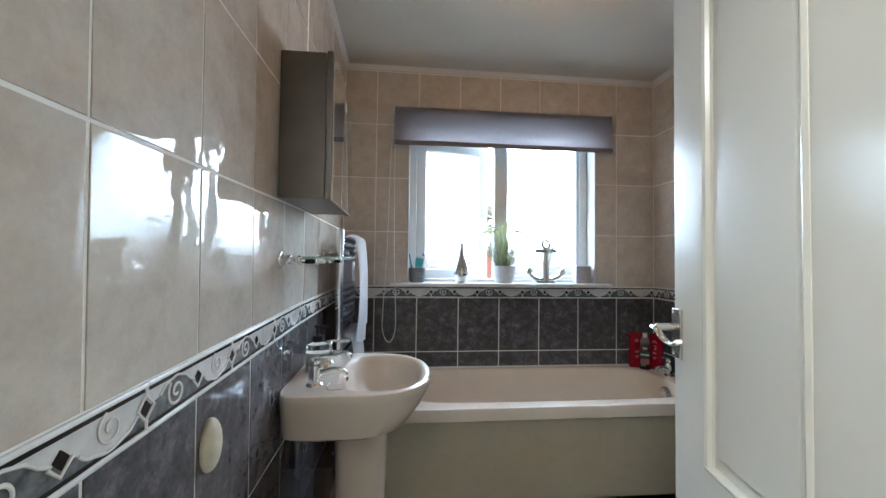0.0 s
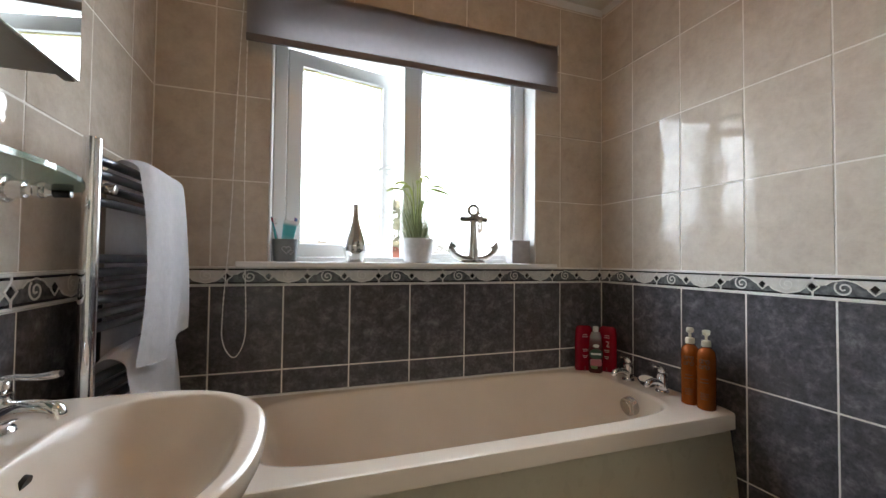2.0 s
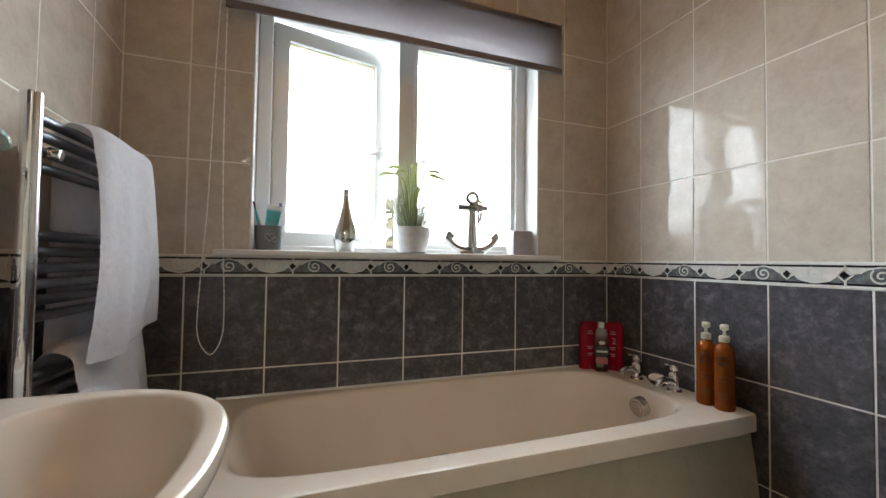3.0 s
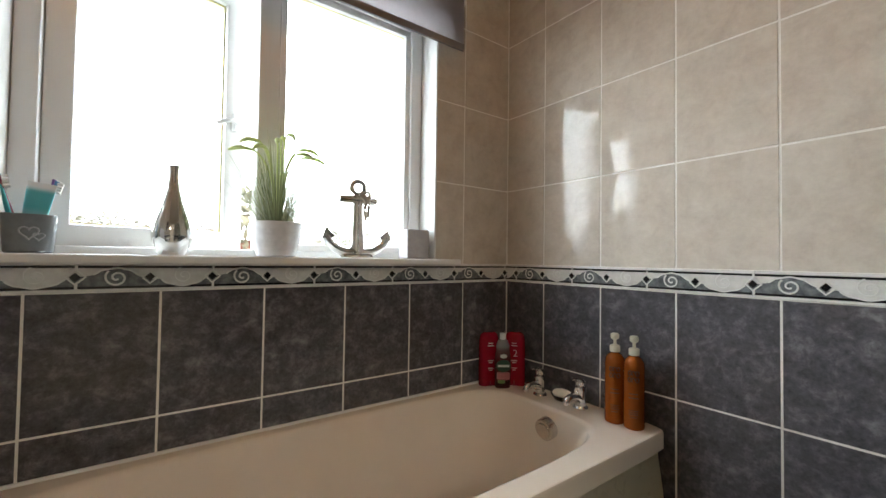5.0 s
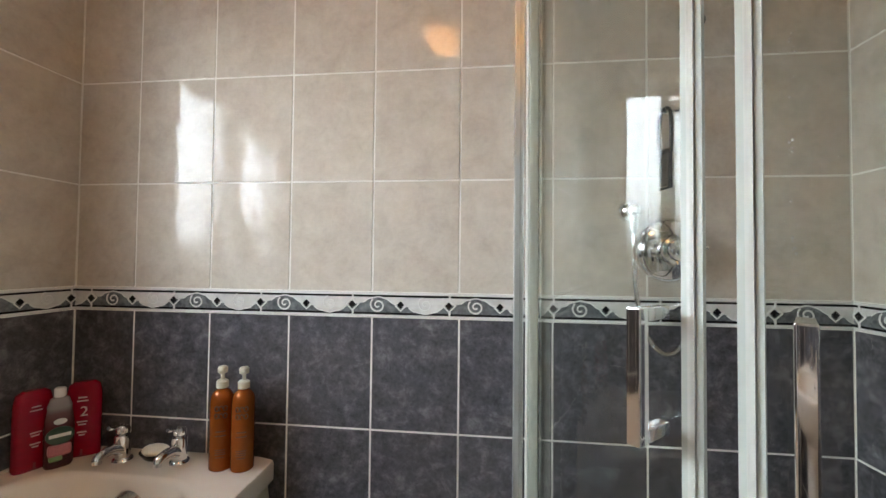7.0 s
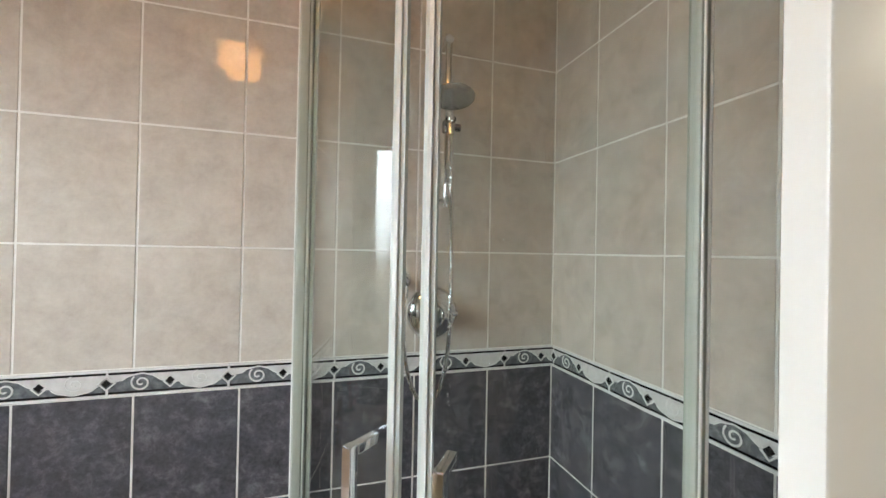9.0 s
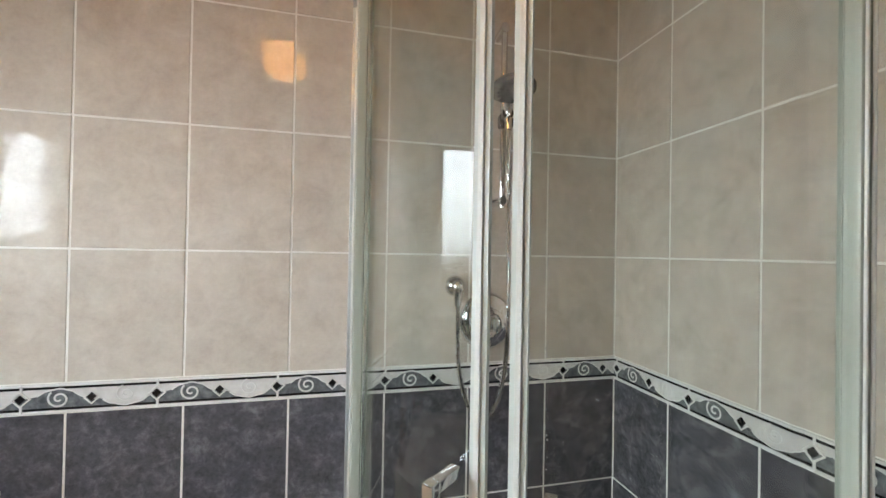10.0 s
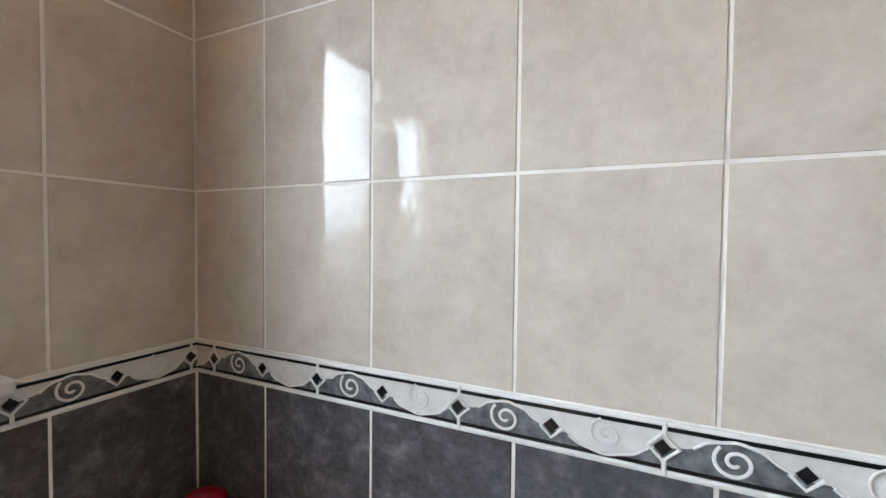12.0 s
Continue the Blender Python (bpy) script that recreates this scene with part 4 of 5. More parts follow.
for k in range(480):
    a, r0 = rnd.uniform(0, 6.283), 0.040 * math.sqrt(rnd.random())
    h = rnd.uniform(0.11, 0.265) * (1.0 if k % 3 else 0.8)
    out = rnd.uniform(0.008, 0.120) * (0.25 + 1.3 * r0 / 0.04)
    w = rnd.uniform(0.0003, 0.0010)
    d, side = Vector((math.cos(a), math.sin(a), 0)), Vector((-math.sin(a), math.cos(a), 0))
    prev = None
    for j in range(6):
        t = j / 5
        c = d * (r0 + out * t ** 1.15) + Vector((0, 0, 0.083 + h * t * (1 - 0.12 * t)))
        ww = w * (1 - t) ** 0.6 + 0.0002
        pair = [bm.verts.new(c - side * ww), bm.verts.new(c + side * ww)]
        if prev:
            bm.faces.new((prev[0], prev[1], pair[1], pair[0]))
        prev = pair
part("grass", bm, leafy(gr, (0.20, 0.24, 0.10, 1), 0.12), plant, "fine green artificial blades")
for a, h, out in ((3.30, 0.215, 0.120), (6.15, 0.215, 0.120), (5.6, 0.272, 0.045), (4.4, 0.245, 0.055), (3.6, 0.225, 0.075), (5.9, 0.22, 0.09), (3.45, 0.24, 0.10), (6.0, 0.235, 0.10), (5.0, 0.26, 0.03)):
    d = Vector((math.cos(a), math.sin(a), 0))
    line = smooth_line([d * 0.008 + Vector((0, 0, 0.083)), d * 0.014 + Vector((0, 0, 0.083 + h * 0.6)), d * (out * 0.4) + Vector((0, 0, 0.083 + h * 0.95)), d * (out * 0.75) + Vector((0, 0, 0.083 + h)), d * out + Vector((0, 0, 0.083 + h * 0.94))], 7)
    n = len(line)
    rad = [0.0024 if i < n * 0.5 else 0.0010 + 0.0056 * math.sin(math.pi * min(1, (i - n * 0.5) / (n * 0.5))) ** 0.8 * (1.0 if i % 2 else 0.8) for i in range(n)]
    part("seed_head", tube(line, rad, 8), SEED, plant, "pale green drooping seed head", True)

anchor = thing("anchor_ornament", "silver metal anchor ornament with a rope bow on the sill", "ornament", (0.917, 2.53, SILL))
anchor.scale = (1.14, 1.14, 1.07)
part("foot", lathe([(0.052, 0), (0.054, 0.003), (0.050, 0.008), (0.030, 0.012), (0, 0.013)], seg=32, squash=(1, 0.62)), SILVER, anchor, "", True)
part("shank", tube([(0, 0, 0.008), (0, 0, 0.06), (0, 0, 0.14), (0, 0, 0.205)], [0.025, 0.0190, 0.0160, 0.0150], 16, None, 0.75, (0, 1, 0)), SILVER, anchor, "", True)
part("stock", tube([(-0.062, 0, 0.188), (-0.058, 0, 0.188), (0.058, 0, 0.188), (0.062, 0, 0.188)], [0.009, 0.0130, 0.0130, 0.009], 12), SILVER, anchor, "", True)
part("ring", tube([(0.021 * math.cos(t), 0, 0.228 + 0.021 * math.sin(t)) for t in (2 * math.pi * i / 28 for i in range(28))], 0.0080, 10, None, 1, (0, 1, 0), True), SILVER, anchor, "", True)
for s in (-1, 1):
    line = smooth_line([(0, 0, 0.016), (s * 0.045, 0, 0.020), (s * 0.080, 0, 0.040), (s * 0.097, 0, 0.068)], 6)
    part("arm", tube(line, [0.0175 - 0.006 * i / len(line) for i in range(len(line))], 12), SILVER, anchor, "", True)
    part("fluke", prism([(s * 0.114, 0.060), (s * 0.101, 0.094), (s * 0.070, 0.070), (s * 0.090, 0.058)], -0.009, 0.009, bevel=0.0022, axes="xzy"), SILVER, anchor, "", True)
bm = tube(smooth_line([(0.002, -0.012, 0.205), (0.020, -0.016, 0.196), (0.030, -0.014, 0.176), (0.027, -0.016, 0.132)], 5), 0.0052, 8)
tube(smooth_line([(0.004, -0.012, 0.203), (0.018, -0.018, 0.183), (0.016, -0.016, 0.160), (0.018, -0.018, 0.120)], 5), 0.0050, 8, bm)
tube(smooth_line([(0.006, -0.012, 0.202), (0.026, -0.013, 0.214), (0.034, -0.014, 0.200), (0.014, -0.017, 0.196)], 5), 0.0050, 8, bm)
part("rope_bow", bm, plain("pale_rope", (0.52, 0.47, 0.40), 0.85, 0, 400, 0.0008), anchor, "pale rope bow", True)

grey_box = thing("candle_box", "plain pale grey square candle holder on the sill", "candle holder", (1.158, 2.545, SILL), -4)
part("holder", box((-0.047, -0.040, 0), (0.047, 0.034, 0.110), 0.005, 3), plain("pale_grey_ceramic", (0.36, 0.34, 0.345), 0.5), grey_box, "", True)

# ---- bottles on the bath ----
RED = plain("red_plastic_bottle", (0.26, 0.001, 0.014), 0.25, Specular_IOR_Level=0.25)
LABEL_PALE = plain("pale_label_print", (0.62, 0.40, 0.40), 0.4)


def text_mesh(body, size):
    """Built-in letters as a bmesh in the xz plane."""
    cu = bpy.data.curves.new("letters", "FONT")
    cu.body, cu.size, cu.extrude, cu.align_x = body, size, 0.0004, "CENTER"
    tmp = new("letters", cu)
    bpy.context.view_layer.update()
    me = bpy.data.meshes.new_from_object(tmp)
    bpy.data.objects.remove(tmp)
    bm = bmesh.new()
    bm.from_mesh(me)
    bpy.data.meshes.remove(me)
    bmesh.ops.transform(bm, matrix=Matrix.Rotation(radians(90), 4, "X"), verts=bm.verts)
    return bm


def red_bottle(at, turn, word):
    t = thing("shampoo_bottle", "flat red plastic shampoo bottle standing on the bath corner", "bottle", at, turn, "red bottles on the bath")
    bm = bmesh.new()
    loft(bm, [super_ring(bm, -0.038, 0.038, -0.019, 0.019, 0, 3.5, 48), super_ring(bm, -0.041, 0.041, -0.021, 0.021, 0.006, 3.5, 48), super_ring(bm, -0.041, 0.041, -0.021, 0.021, 0.14, 3.5, 48), super_ring(bm, -0.040, 0.040, -0.020, 0.020, 0.18, 3.2, 48), super_ring(bm, -0.036, 0.036, -0.017, 0.017, 0.205, 2.8, 48), super_ring(bm, -0.024, 0.024, -0.011, 0.011, 0.214, 2.4, 48)])
    part("bottle_body", bm, RED, t, "", True)
    part("bottle_cap", prism([(0.0405 * math.cos(i * 0.2618), 0.0212 * math.sin(i * 0.2618)) for i in range(24)], 0.0005, 0.022), plain("dark_red_cap", (0.20, 0.008, 0.014), 0.3), t, "darker red flip cap", True)
    if word:
        bm = text_mesh(word, 0.040)
        bmesh.ops.translate(bm, verts=bm.verts, vec=(0.004, -0.0213, 0.118))
        part("printed_number", bm, LABEL_PALE, t, "pale printed number")
    for z, w in ((0.170, 0.020), (0.160, 0.026), (0.100, 0.024), (0.092, 0.018), (0.070, 0.022), (0.062, 0.014)):
        part("print_bar", box((-w / 2, -0.0217, z), (w / 2, -0.0208, z + 0.0035)), LABEL_PALE, t, "pale line of small print")


red_bottle((1.470, 2.450, BZ), -20, "")
red_bottle((1.563, 2.392, BZ), -55, "2")
gel = thing("shower_gel_bottle", "clear pink shower gel bottle with a white cap and green label", "bottle", (1.492, 2.392, BZ), -34)
bm = bmesh.new()
loft(bm, [super_ring(bm, -0.027, 0.027, -0.016, 0.016, 0, 2.6, 40), super_ring(bm, -0.031, 0.031, -0.019, 0.019, 0.006, 2.6, 40), super_ring(bm, -0.033, 0.033, -0.020, 0.020, 0.10, 2.6, 40), super_ring(bm, -0.030, 0.030, -0.019, 0.019, 0.135, 2.6, 40), super_ring(bm, -0.026, 0.026, -0.018, 0.018, 0.158, 2.4, 40), super_ring(bm, -0.027, 0.027, -0.0185, 0.0185, 0.166, 2.4, 40), super_ring(bm, -0.020, 0.020, -0.015, 0.015, 0.188, 2.2, 40), super_ring(bm, -0.012, 0.012, -0.011, 0.011, 0.193, 2, 40)])
gm2 = Mat("pink_gel", rough=0.12, Transmission_Weight=0.35, IOR=1.4)
gm2.put("Base Color", gm2.ramp(gm2.node("ShaderNodeSeparateXYZ", Vector=gm2.coords()).outputs["Z"], (0.0, (0.10, 0.015, 0.02)), (0.11, (0.16, 0.03, 0.04)), (0.15, (0.24, 0.13, 0.14)), (0.165, (0.42, 0.38, 0.38)), (0.2, (0.48, 0.44, 0.44))))
part("bottle_body", bm, gm2.m, gel, "", True)
part("bottle_cap", lathe([(0.012, 0.192), (0.013, 0.194), (0.013, 0.214), (0.011, 0.217), (0, 0.2175)], seg=20), BORDER_WHITE, gel, "white cap", True)
oval = [(0.030 * math.cos(i * 0.2244), 0.090 + 0.024 * math.sin(i * 0.2244)) for i in range(28)]
part("label_oval", prism(oval, -0.0222, -0.0190, axes="xzy"), plain("dark_green_label", (0.02, 0.055, 0.035), 0.4), gel, "dark green oval label", True)
part("label_bar", box((-0.023, -0.0229, 0.086), (0.023, -0.0219, 0.095)), BORDER_WHITE, gel, "white lettering band")
part("label_dot", prism([(0.014 * math.cos(i * 0.3), 0.128 + 0.008 * math.sin(i * 0.3)) for i in range(21)], -0.0212, -0.0180, axes="xzy"), BORDER_WHITE, gel, "white oval mark", True)
part("label_leaf", box((-0.022, -0.0212, 0.022), (0.006, -0.0196, 0.036), 0.004), plain("green_leaf_print", (0.16, 0.26, 0.10), 0.4, 0, 220), gel, "green leaf print")
part("label_flowers", box((-0.025, -0.0218, 0.036), (0.024, -0.0200, 0.066), 0.006), plain("pink_flower_print", (0.46, 0.14, 0.16), 0.4, 0, 220), gel, "pale pink flower print")

AMBER = plain("orange_bronze_plastic", (0.30, 0.076, 0.010), 0.22, 0.45, 30)
INK = plain("dark_brown_print", (0.05, 0.02, 0.01), 0.5)
PUMP = plain("cream_pump_plastic", (0.66, 0.62, 0.50), 0.35)


def pump_bottle(at, turn):
    t = thing("pump_bottle", "orange-brown pump bottle with dark print on the bath end", "bottle", at, turn, "orange pump bottles")
    part("bottle_body", lathe([(0.027, 0), (0.030, 0.003), (0.0305, 0.01), (0.0305, 0.185), (0.028, 0.203), (0.020, 0.214), (0.013, 0.218), (0.013, 0.224)], seg=36), AMBER, t, "", True)
    part("collar", lathe([(0.0150, 0.222), (0.0155, 0.224), (0.0155, 0.240), (0.012, 0.243), (0.006, 0.244)], seg=24), PUMP, t, "cream ribbed collar", True)
    bm = rod((0, 0, 0.243), (0, 0, 0.262), 0.0048, seg=14)
    lathe([(0.006, 0.260), (0.0125, 0.264), (0.013, 0.276), (0.010, 0.280), (0, 0.2805)], seg=20, bm=bm)
    tube([(0, 0, 0.273), (-0.016, 0, 0.273), (-0.028, 0, 0.270)], [0.008, 0.0068, 0.0052], 12, bm)
    part("pump_head", bm, PUMP, t, "cream pump head", True)
    for z, w, h in ((0.166, 1.0, 0.012), (0.146, 1.0, 0.012), (0.110, 0.8, 0.003), (0.098, 0.9, 0.003), (0.060, 0.9, 0.0022), (0.054, 0.8, 0.0022), (0.048, 0.9, 0.0022), (0.040, 0.7, 0.0022)):
        if h > 0.01:
            for k in (-1, 0, 1):
                a = math.pi + 0.35 * k
                ring = [(0.0309 * math.cos(a) - 0.0048 * math.cos(q) * math.sin(a), 0.0309 * math.sin(a) + 0.0048 * math.cos(q) * math.cos(a), z + 0.006 + 0.0066 * math.sin(q)) for q in (6.283 * i / 14 for i in range(14 if k else 11))]
                part("print_mark", tube(ring, 0.0016, 5, None, 1, (1, 0, 0), bool(k)), INK, t, "dark printed mark")
        else:
            pts = [(0.0306 * math.cos(math.pi + a), 0.0306 * math.sin(math.pi + a), z) for a in (w * (i / 8 - 0.5) for i in range(9))]
            part("print_bar", tube(pts, h / 2, 5), INK, t, "dark line of small print")


pump_bottle((1.545, 1.942, BZ), 30)
pump_bottle((1.548, 1.880, BZ), 25)
dish = thing("soap_dish", "dark glazed soap dish between the bath taps", "soap dish", (1.565, 2.158, BZ))
part("dish", lathe([(0.022, 0), (0.030, 0.003), (0.043, 0.018), (0.045, 0.022), (0.042, 0.022), (0.028, 0.008), (0, 0.007)], seg=32, squash=(0.8, 1.0)), plain("dark_green_glaze", (0.03, 0.035, 0.032), 0.2), dish, "", True)
soap = thing("soap_bar", "worn cream bar of soap in the dark dish", "soap", (1.565, 2.158, BZ + 0.0085))
part("bar", ball((0, 0, 0.016), (0.027, 0.040, 0.0165), 24), plain("cream_soap_bar", (0.76, 0.70, 0.58), 0.4), soap, "", True)

# ---- on the basin ----
disp = thing("soap_dispenser", "clear soap dispenser with cream soap and a black pump", "soap dispenser", (-0.272, 1.492, 0.8315))
disp.scale = (1.0, 1.0, 0.87)
q = part("bottle_glass", lathe([(0.034, 0), (0.0375, 0.003), (0.0385, 0.010), (0.0385, 0.098), (0.037, 0.108), (0.030, 0.113), (0.0155, 0.116), (0.0155, 0.120)], seg=36), Mat("clear_plastic", (0.93, 0.93, 0.92), 0.05, 0, Transmission_Weight=1.0, IOR=1.35).m, disp, "clear bottle", True)
q.visible_shadow = False
part("liquid", lathe([(0, 0.006), (0.035, 0.006), (0.0355, 0.012), (0.0355, 0.076), (0, 0.076)], seg=32), plain("cream_soap", (0.70, 0.66, 0.57), 0.3), disp, "cream soap two thirds full", True)
for a, z, r in ((0.2, 0.058, 0.011), (-0.5, 0.024, 0.012), (0.9, 0.030, 0.008), (-0.2, 0.040, 0.006)):
    spot = ball((0, 0, 0), (r * 0.4, r, r * 0.9), 14)
    bmesh.ops.transform(spot, matrix=pose(0.0362 * math.cos(a), 0.0362 * math.sin(a), z, 0, 0, math.degrees(a)), verts=spot.verts)
    part("printed_shell", spot, plain("tan_shell_print", (0.46, 0.24, 0.10), 0.5), disp, "tan shell motif", True)
BLACK = plain("black_plastic", (0.012, 0.012, 0.013), 0.3)
bm = lathe([(0.018, 0.116), (0.0185, 0.118), (0.0185, 0.138), (0.012, 0.142), (0.006, 0.143)], seg=24)
rod((0, 0, 0.142), (0, 0, 0.172), 0.0055, seg=14, bm=bm)
lathe([(0.008, 0.168), (0.012, 0.172), (0.011, 0.181), (0, 0.183)], seg=18, bm=bm)
tube([(0, 0, 0.177), (0.022, -0.010, 0.178), (0.044, -0.020, 0.175)], [0.0065, 0.0060, 0.0042], 12, bm, 0.75)
part("pump", bm, BLACK, disp, "black pump", True)
plug = thing("basin_plug", "chrome bead chain and plug resting on the basin edge", "plug", (-0.192, 1.308, 0.8325))
line = smooth_line([(-0.012, 0.03, 0.001), (-0.016, -0.01, 0.001), (0.0, -0.035, 0.001), (0.022, -0.030, 0.0005), (0.036, -0.005, -0.006), (0.028, 0.022, -0.004), (0.010, 0.028, 0.001)], 24)
part("chain", tube(line, [0.0018 if i % 3 else 0.0009 for i in range(len(line))], 6), CHROME, plug, "chrome bead chain", True)
bm = rod((0.030, -0.012, -0.012), (0.052, -0.030, -0.026), 0.011, 0.008, 18, bevel=0.002)
part("stopper", bm, CHROME, plug, "small chrome stopper", True)

# ---- on the walls ----
oval_thing = thing("wall_hook_cover", "cream oval plastic holder stuck on the slate tiles", "holder", (XW, 0.832, 0.877))
bm = ball((0.004, 0, 0), (0.018, 0.032, 0.048), 32)
bmesh.ops.bisect_plane(bm, geom=bm.verts[:] + bm.edges[:] + bm.faces[:], plane_co=(0.0003, 0, 0), plane_no=(-1, 0, 0), clear_outer=True)
part("shell", bm, plain("cream_plastic", (0.70, 0.64, 0.50), 0.35), oval_thing, "", True)

# ---- outside ----
lawn = Mat("garden_ground", rough=0.9)
lawn.put("Base Color", lawn.ramp(lawn.noise(0.6, 6), (0.3, (0.09, 0.12, 0.05)), (0.7, (0.16, 0.19, 0.09))))
structure("ground", box((-300, -300, -2.75), (300, 300, -2.7)), lawn.m, "green garden ground outside the window", "ground")
structure("wall_lower", box((-1.2, -2.2, -2.72), (1.9, 2.62, -0.104)), plain("pale_render", (0.55, 0.52, 0.47), 0.85, 0, 6, 0.004), "plain rendered wall of the storey below", "wall")
house = thing("brick_house", "red brick house with a tiled roof beyond the garden", "house", (1.2, 17.0, -2.7))
bk = Mat("red_brick", rough=0.8)
brick = bk.node("ShaderNodeTexBrick", Vector=bk.coords(), Color1=(0.27, 0.13, 0.10, 1), Color2=(0.34, 0.17, 0.13, 1), Mortar=(0.42, 0.38, 0.33, 1), Scale=1.0)
brick.inputs["Brick Width"].default_value, brick.inputs["Row Height"].default_value, brick.inputs["Mortar Size"].default_value = 0.225, 0.075, 0.012
bk.put("Base Color", brick.outputs["Color"])
part("wall", box((-4, 0, 0), (4, 7, 3.1)), bk.m, house, "red brick wall")
part("roof", prism([(-0.5, 3.1), (3.5, 4.5), (7.5, 3.1)], -4.3, 4.3, axes="yzx"), plain("red_roof_tile", (0.20, 0.075, 0.055), 0.8, 0, 4, 0.02), house, "red tiled roof")
for x in (-2.5, -0.2, 2.2):
    w = part("window", box((x - 0.6, -0.05, 1.5), (x + 0.6, 0.02, 2.8)), UPVC, house, "white framed window")
    part("window_pane", box((x - 0.52, -0.07, 1.58), (x + 0.52, -0.052, 2.72)), Mat("dark_pane", (0.05, 0.06, 0.07), 0.08).m, w)
leaf = Mat("leaf", rough=0.6)
leaf.put("Base Color", leaf.ramp(leaf.node("ShaderNodeNewGeometry").outputs["Random Per Island"], (0.0, (0.22, 0.24, 0.19)), (1.0, (0.36, 0.38, 0.31))))


def tree(at, height, spread, seed):
    t = thing("tree", "leafy green tree in the garden beyond the window", "tree", at, 0, "garden trees")
    rnd = random.Random(seed)
    bm = tube([(0, 0, 0), (0.05, 0, height * 0.3), (0, 0.05, height * 0.7)], [0.16, 0.12, 0.05], 10)
    for k in range(7):
        a, z = rnd.uniform(0, 6.28), height * rnd.uniform(0.3, 0.6)
        tube([(0, 0, z), (spread * 0.3 * math.cos(a), spread * 0.3 * math.sin(a), z + 0.3), (spread * 0.7 * math.cos(a), spread * 0.7 * math.sin(a), z + height * 0.2)], [0.05, 0.035, 0.012], 6, bm)
    part("trunk", bm, plain("bark", (0.12, 0.09, 0.06), 0.9, 0, 12, 0.01), t, "", True)
    bm = bmesh.new()
    for k in range(1500):
        u, v, w = rnd.gauss(0, 1), rnd.gauss(0, 1), rnd.gauss(0, 1)
        r = (rnd.random() ** 0.4) / math.sqrt(u * u + v * v + w * w)
        lump = 1 + 0.25 * math.sin(3 * u + seed) * math.cos(2 * v)
        c = Vector((u * r * spread * lump, v * r * spread * lump, height * 0.66 + w * r * height * 0.36 * lump))
        m = Euler((rnd.uniform(0, 6), rnd.uniform(0, 6), rnd.uniform(0, 6))).to_matrix()
        s = rnd.uniform(0.06, 0.16)
        bm.faces.new([bm.verts.new(c + m @ Vector(q) * s) for q in ((-1, 0, 0), (0, -0.6, 0.1), (1, 0, 0), (0, 0.6, 0.1))])
    part("crown", bm, leaf.m, t, "")


tree((-3.6, 12.0, -2.7), 5.4, 2.0, 1)
tree((7.5, 13.0, -2.7), 6.0, 2.3, 2)
tree((4.6, 10.5, -2.7), 5.2, 1.5, 3)
tree((-0.6, 15.0, -2.7), 5.6, 1.9, 4)
hedge = bmesh.new()
rnd = random.Random(9)
for k in range(11000):
    c = Vector((rnd.uniform(-14, 16), 20 + rnd.gauss(0, 0.6), -2.7 + 6.6 * rnd.random() ** 0.7))
    m = Euler((rnd.uniform(0, 6), rnd.uniform(0, 6), rnd.uniform(0, 6))).to_matrix()
    s = rnd.uniform(0.12, 0.28)
    hedge.faces.new([hedge.verts.new(c + m @ Vector(q) * s) for q in ((-1, 0, 0), (0, -0.6, 0.1), (1, 0, 0), (0, 0.6, 0.1))])
tagged(part("hedge", hedge, leaf.m), "tall green hedge along the far garden", "hedge", kind="stuff")


# ---- overcast sky beyond the garden ----
bd = Mat("overcast_sky", (0.0, 0.0, 0.0), 1.0)
up = bd.node("ShaderNodeMapRange", Value=bd.node("ShaderNodeSeparateXYZ", Vector=bd.coords()).outputs["Z"])
up.inputs["From Max"].default_value = 60.0
cloud = bd.mix(0.3, bd.ramp(up.outputs["Result"], (0.0, (0.86, 0.90, 0.95)), (1.0, (0.62, 0.76, 0.98))), bd.ramp(bd.noise(0.03, 5), (0.3, (0.7, 0.78, 0.9)), (0.7, (1.0, 1.0, 1.0))))
bd.put("Emission Color", cloud)
bd.put("Emission Strength", SKY_GLOW)
bm = bmesh.new()
rows = []
for z in (-4, 15, 35, 60, 90):
    rows.append([bm.verts.new((95 * math.sin(radians(a)), 95 * math.cos(radians(a)), z)) for a in range(-80, 81, 8)])
for a, b in zip(rows, rows[1:]):
    for k in range(len(a) - 1):
        bm.faces.new((a[k], a[k + 1], b[k + 1], b[k]))
tagged(part("backdrop", bm, bd.m), "pale overcast sky beyond the garden", "sky", kind="structure")


# ---- wall tiles and border, piece by piece ----
tile_meshes = {}


def tile_mesh(outline, material):
    key = (tuple((round(u, 4), round(v, 4)) for u, v in outline), material.name)
    if key not in tile_meshes:
        bm = bmesh.new()
        n = len(outline)
        back = [bm.verts.new((u, v, -SKIN)) for u, v in outline]
        top = [bm.verts.new((u, v, 0)) for u, v in outline]
        face = bm.faces.new(top)
        for i in range(n):
            bm.faces.new((back[i], back[(i + 1) % n], top[(i + 1) % n], top[i]))
        bmesh.ops.bevel(bm, geom=list(face.edges), offset=0.0016, segments=2, affect="EDGES", profile=0.6)
        bmesh.ops.recalc_face_normals(bm, faces=bm.faces)
        me = bpy.data.meshes.new("tile")
        bm.to_mesh(me)
        bm.free()
        me.materials.append(material)
        tile_meshes[key] = me
    return tile_meshes[key]


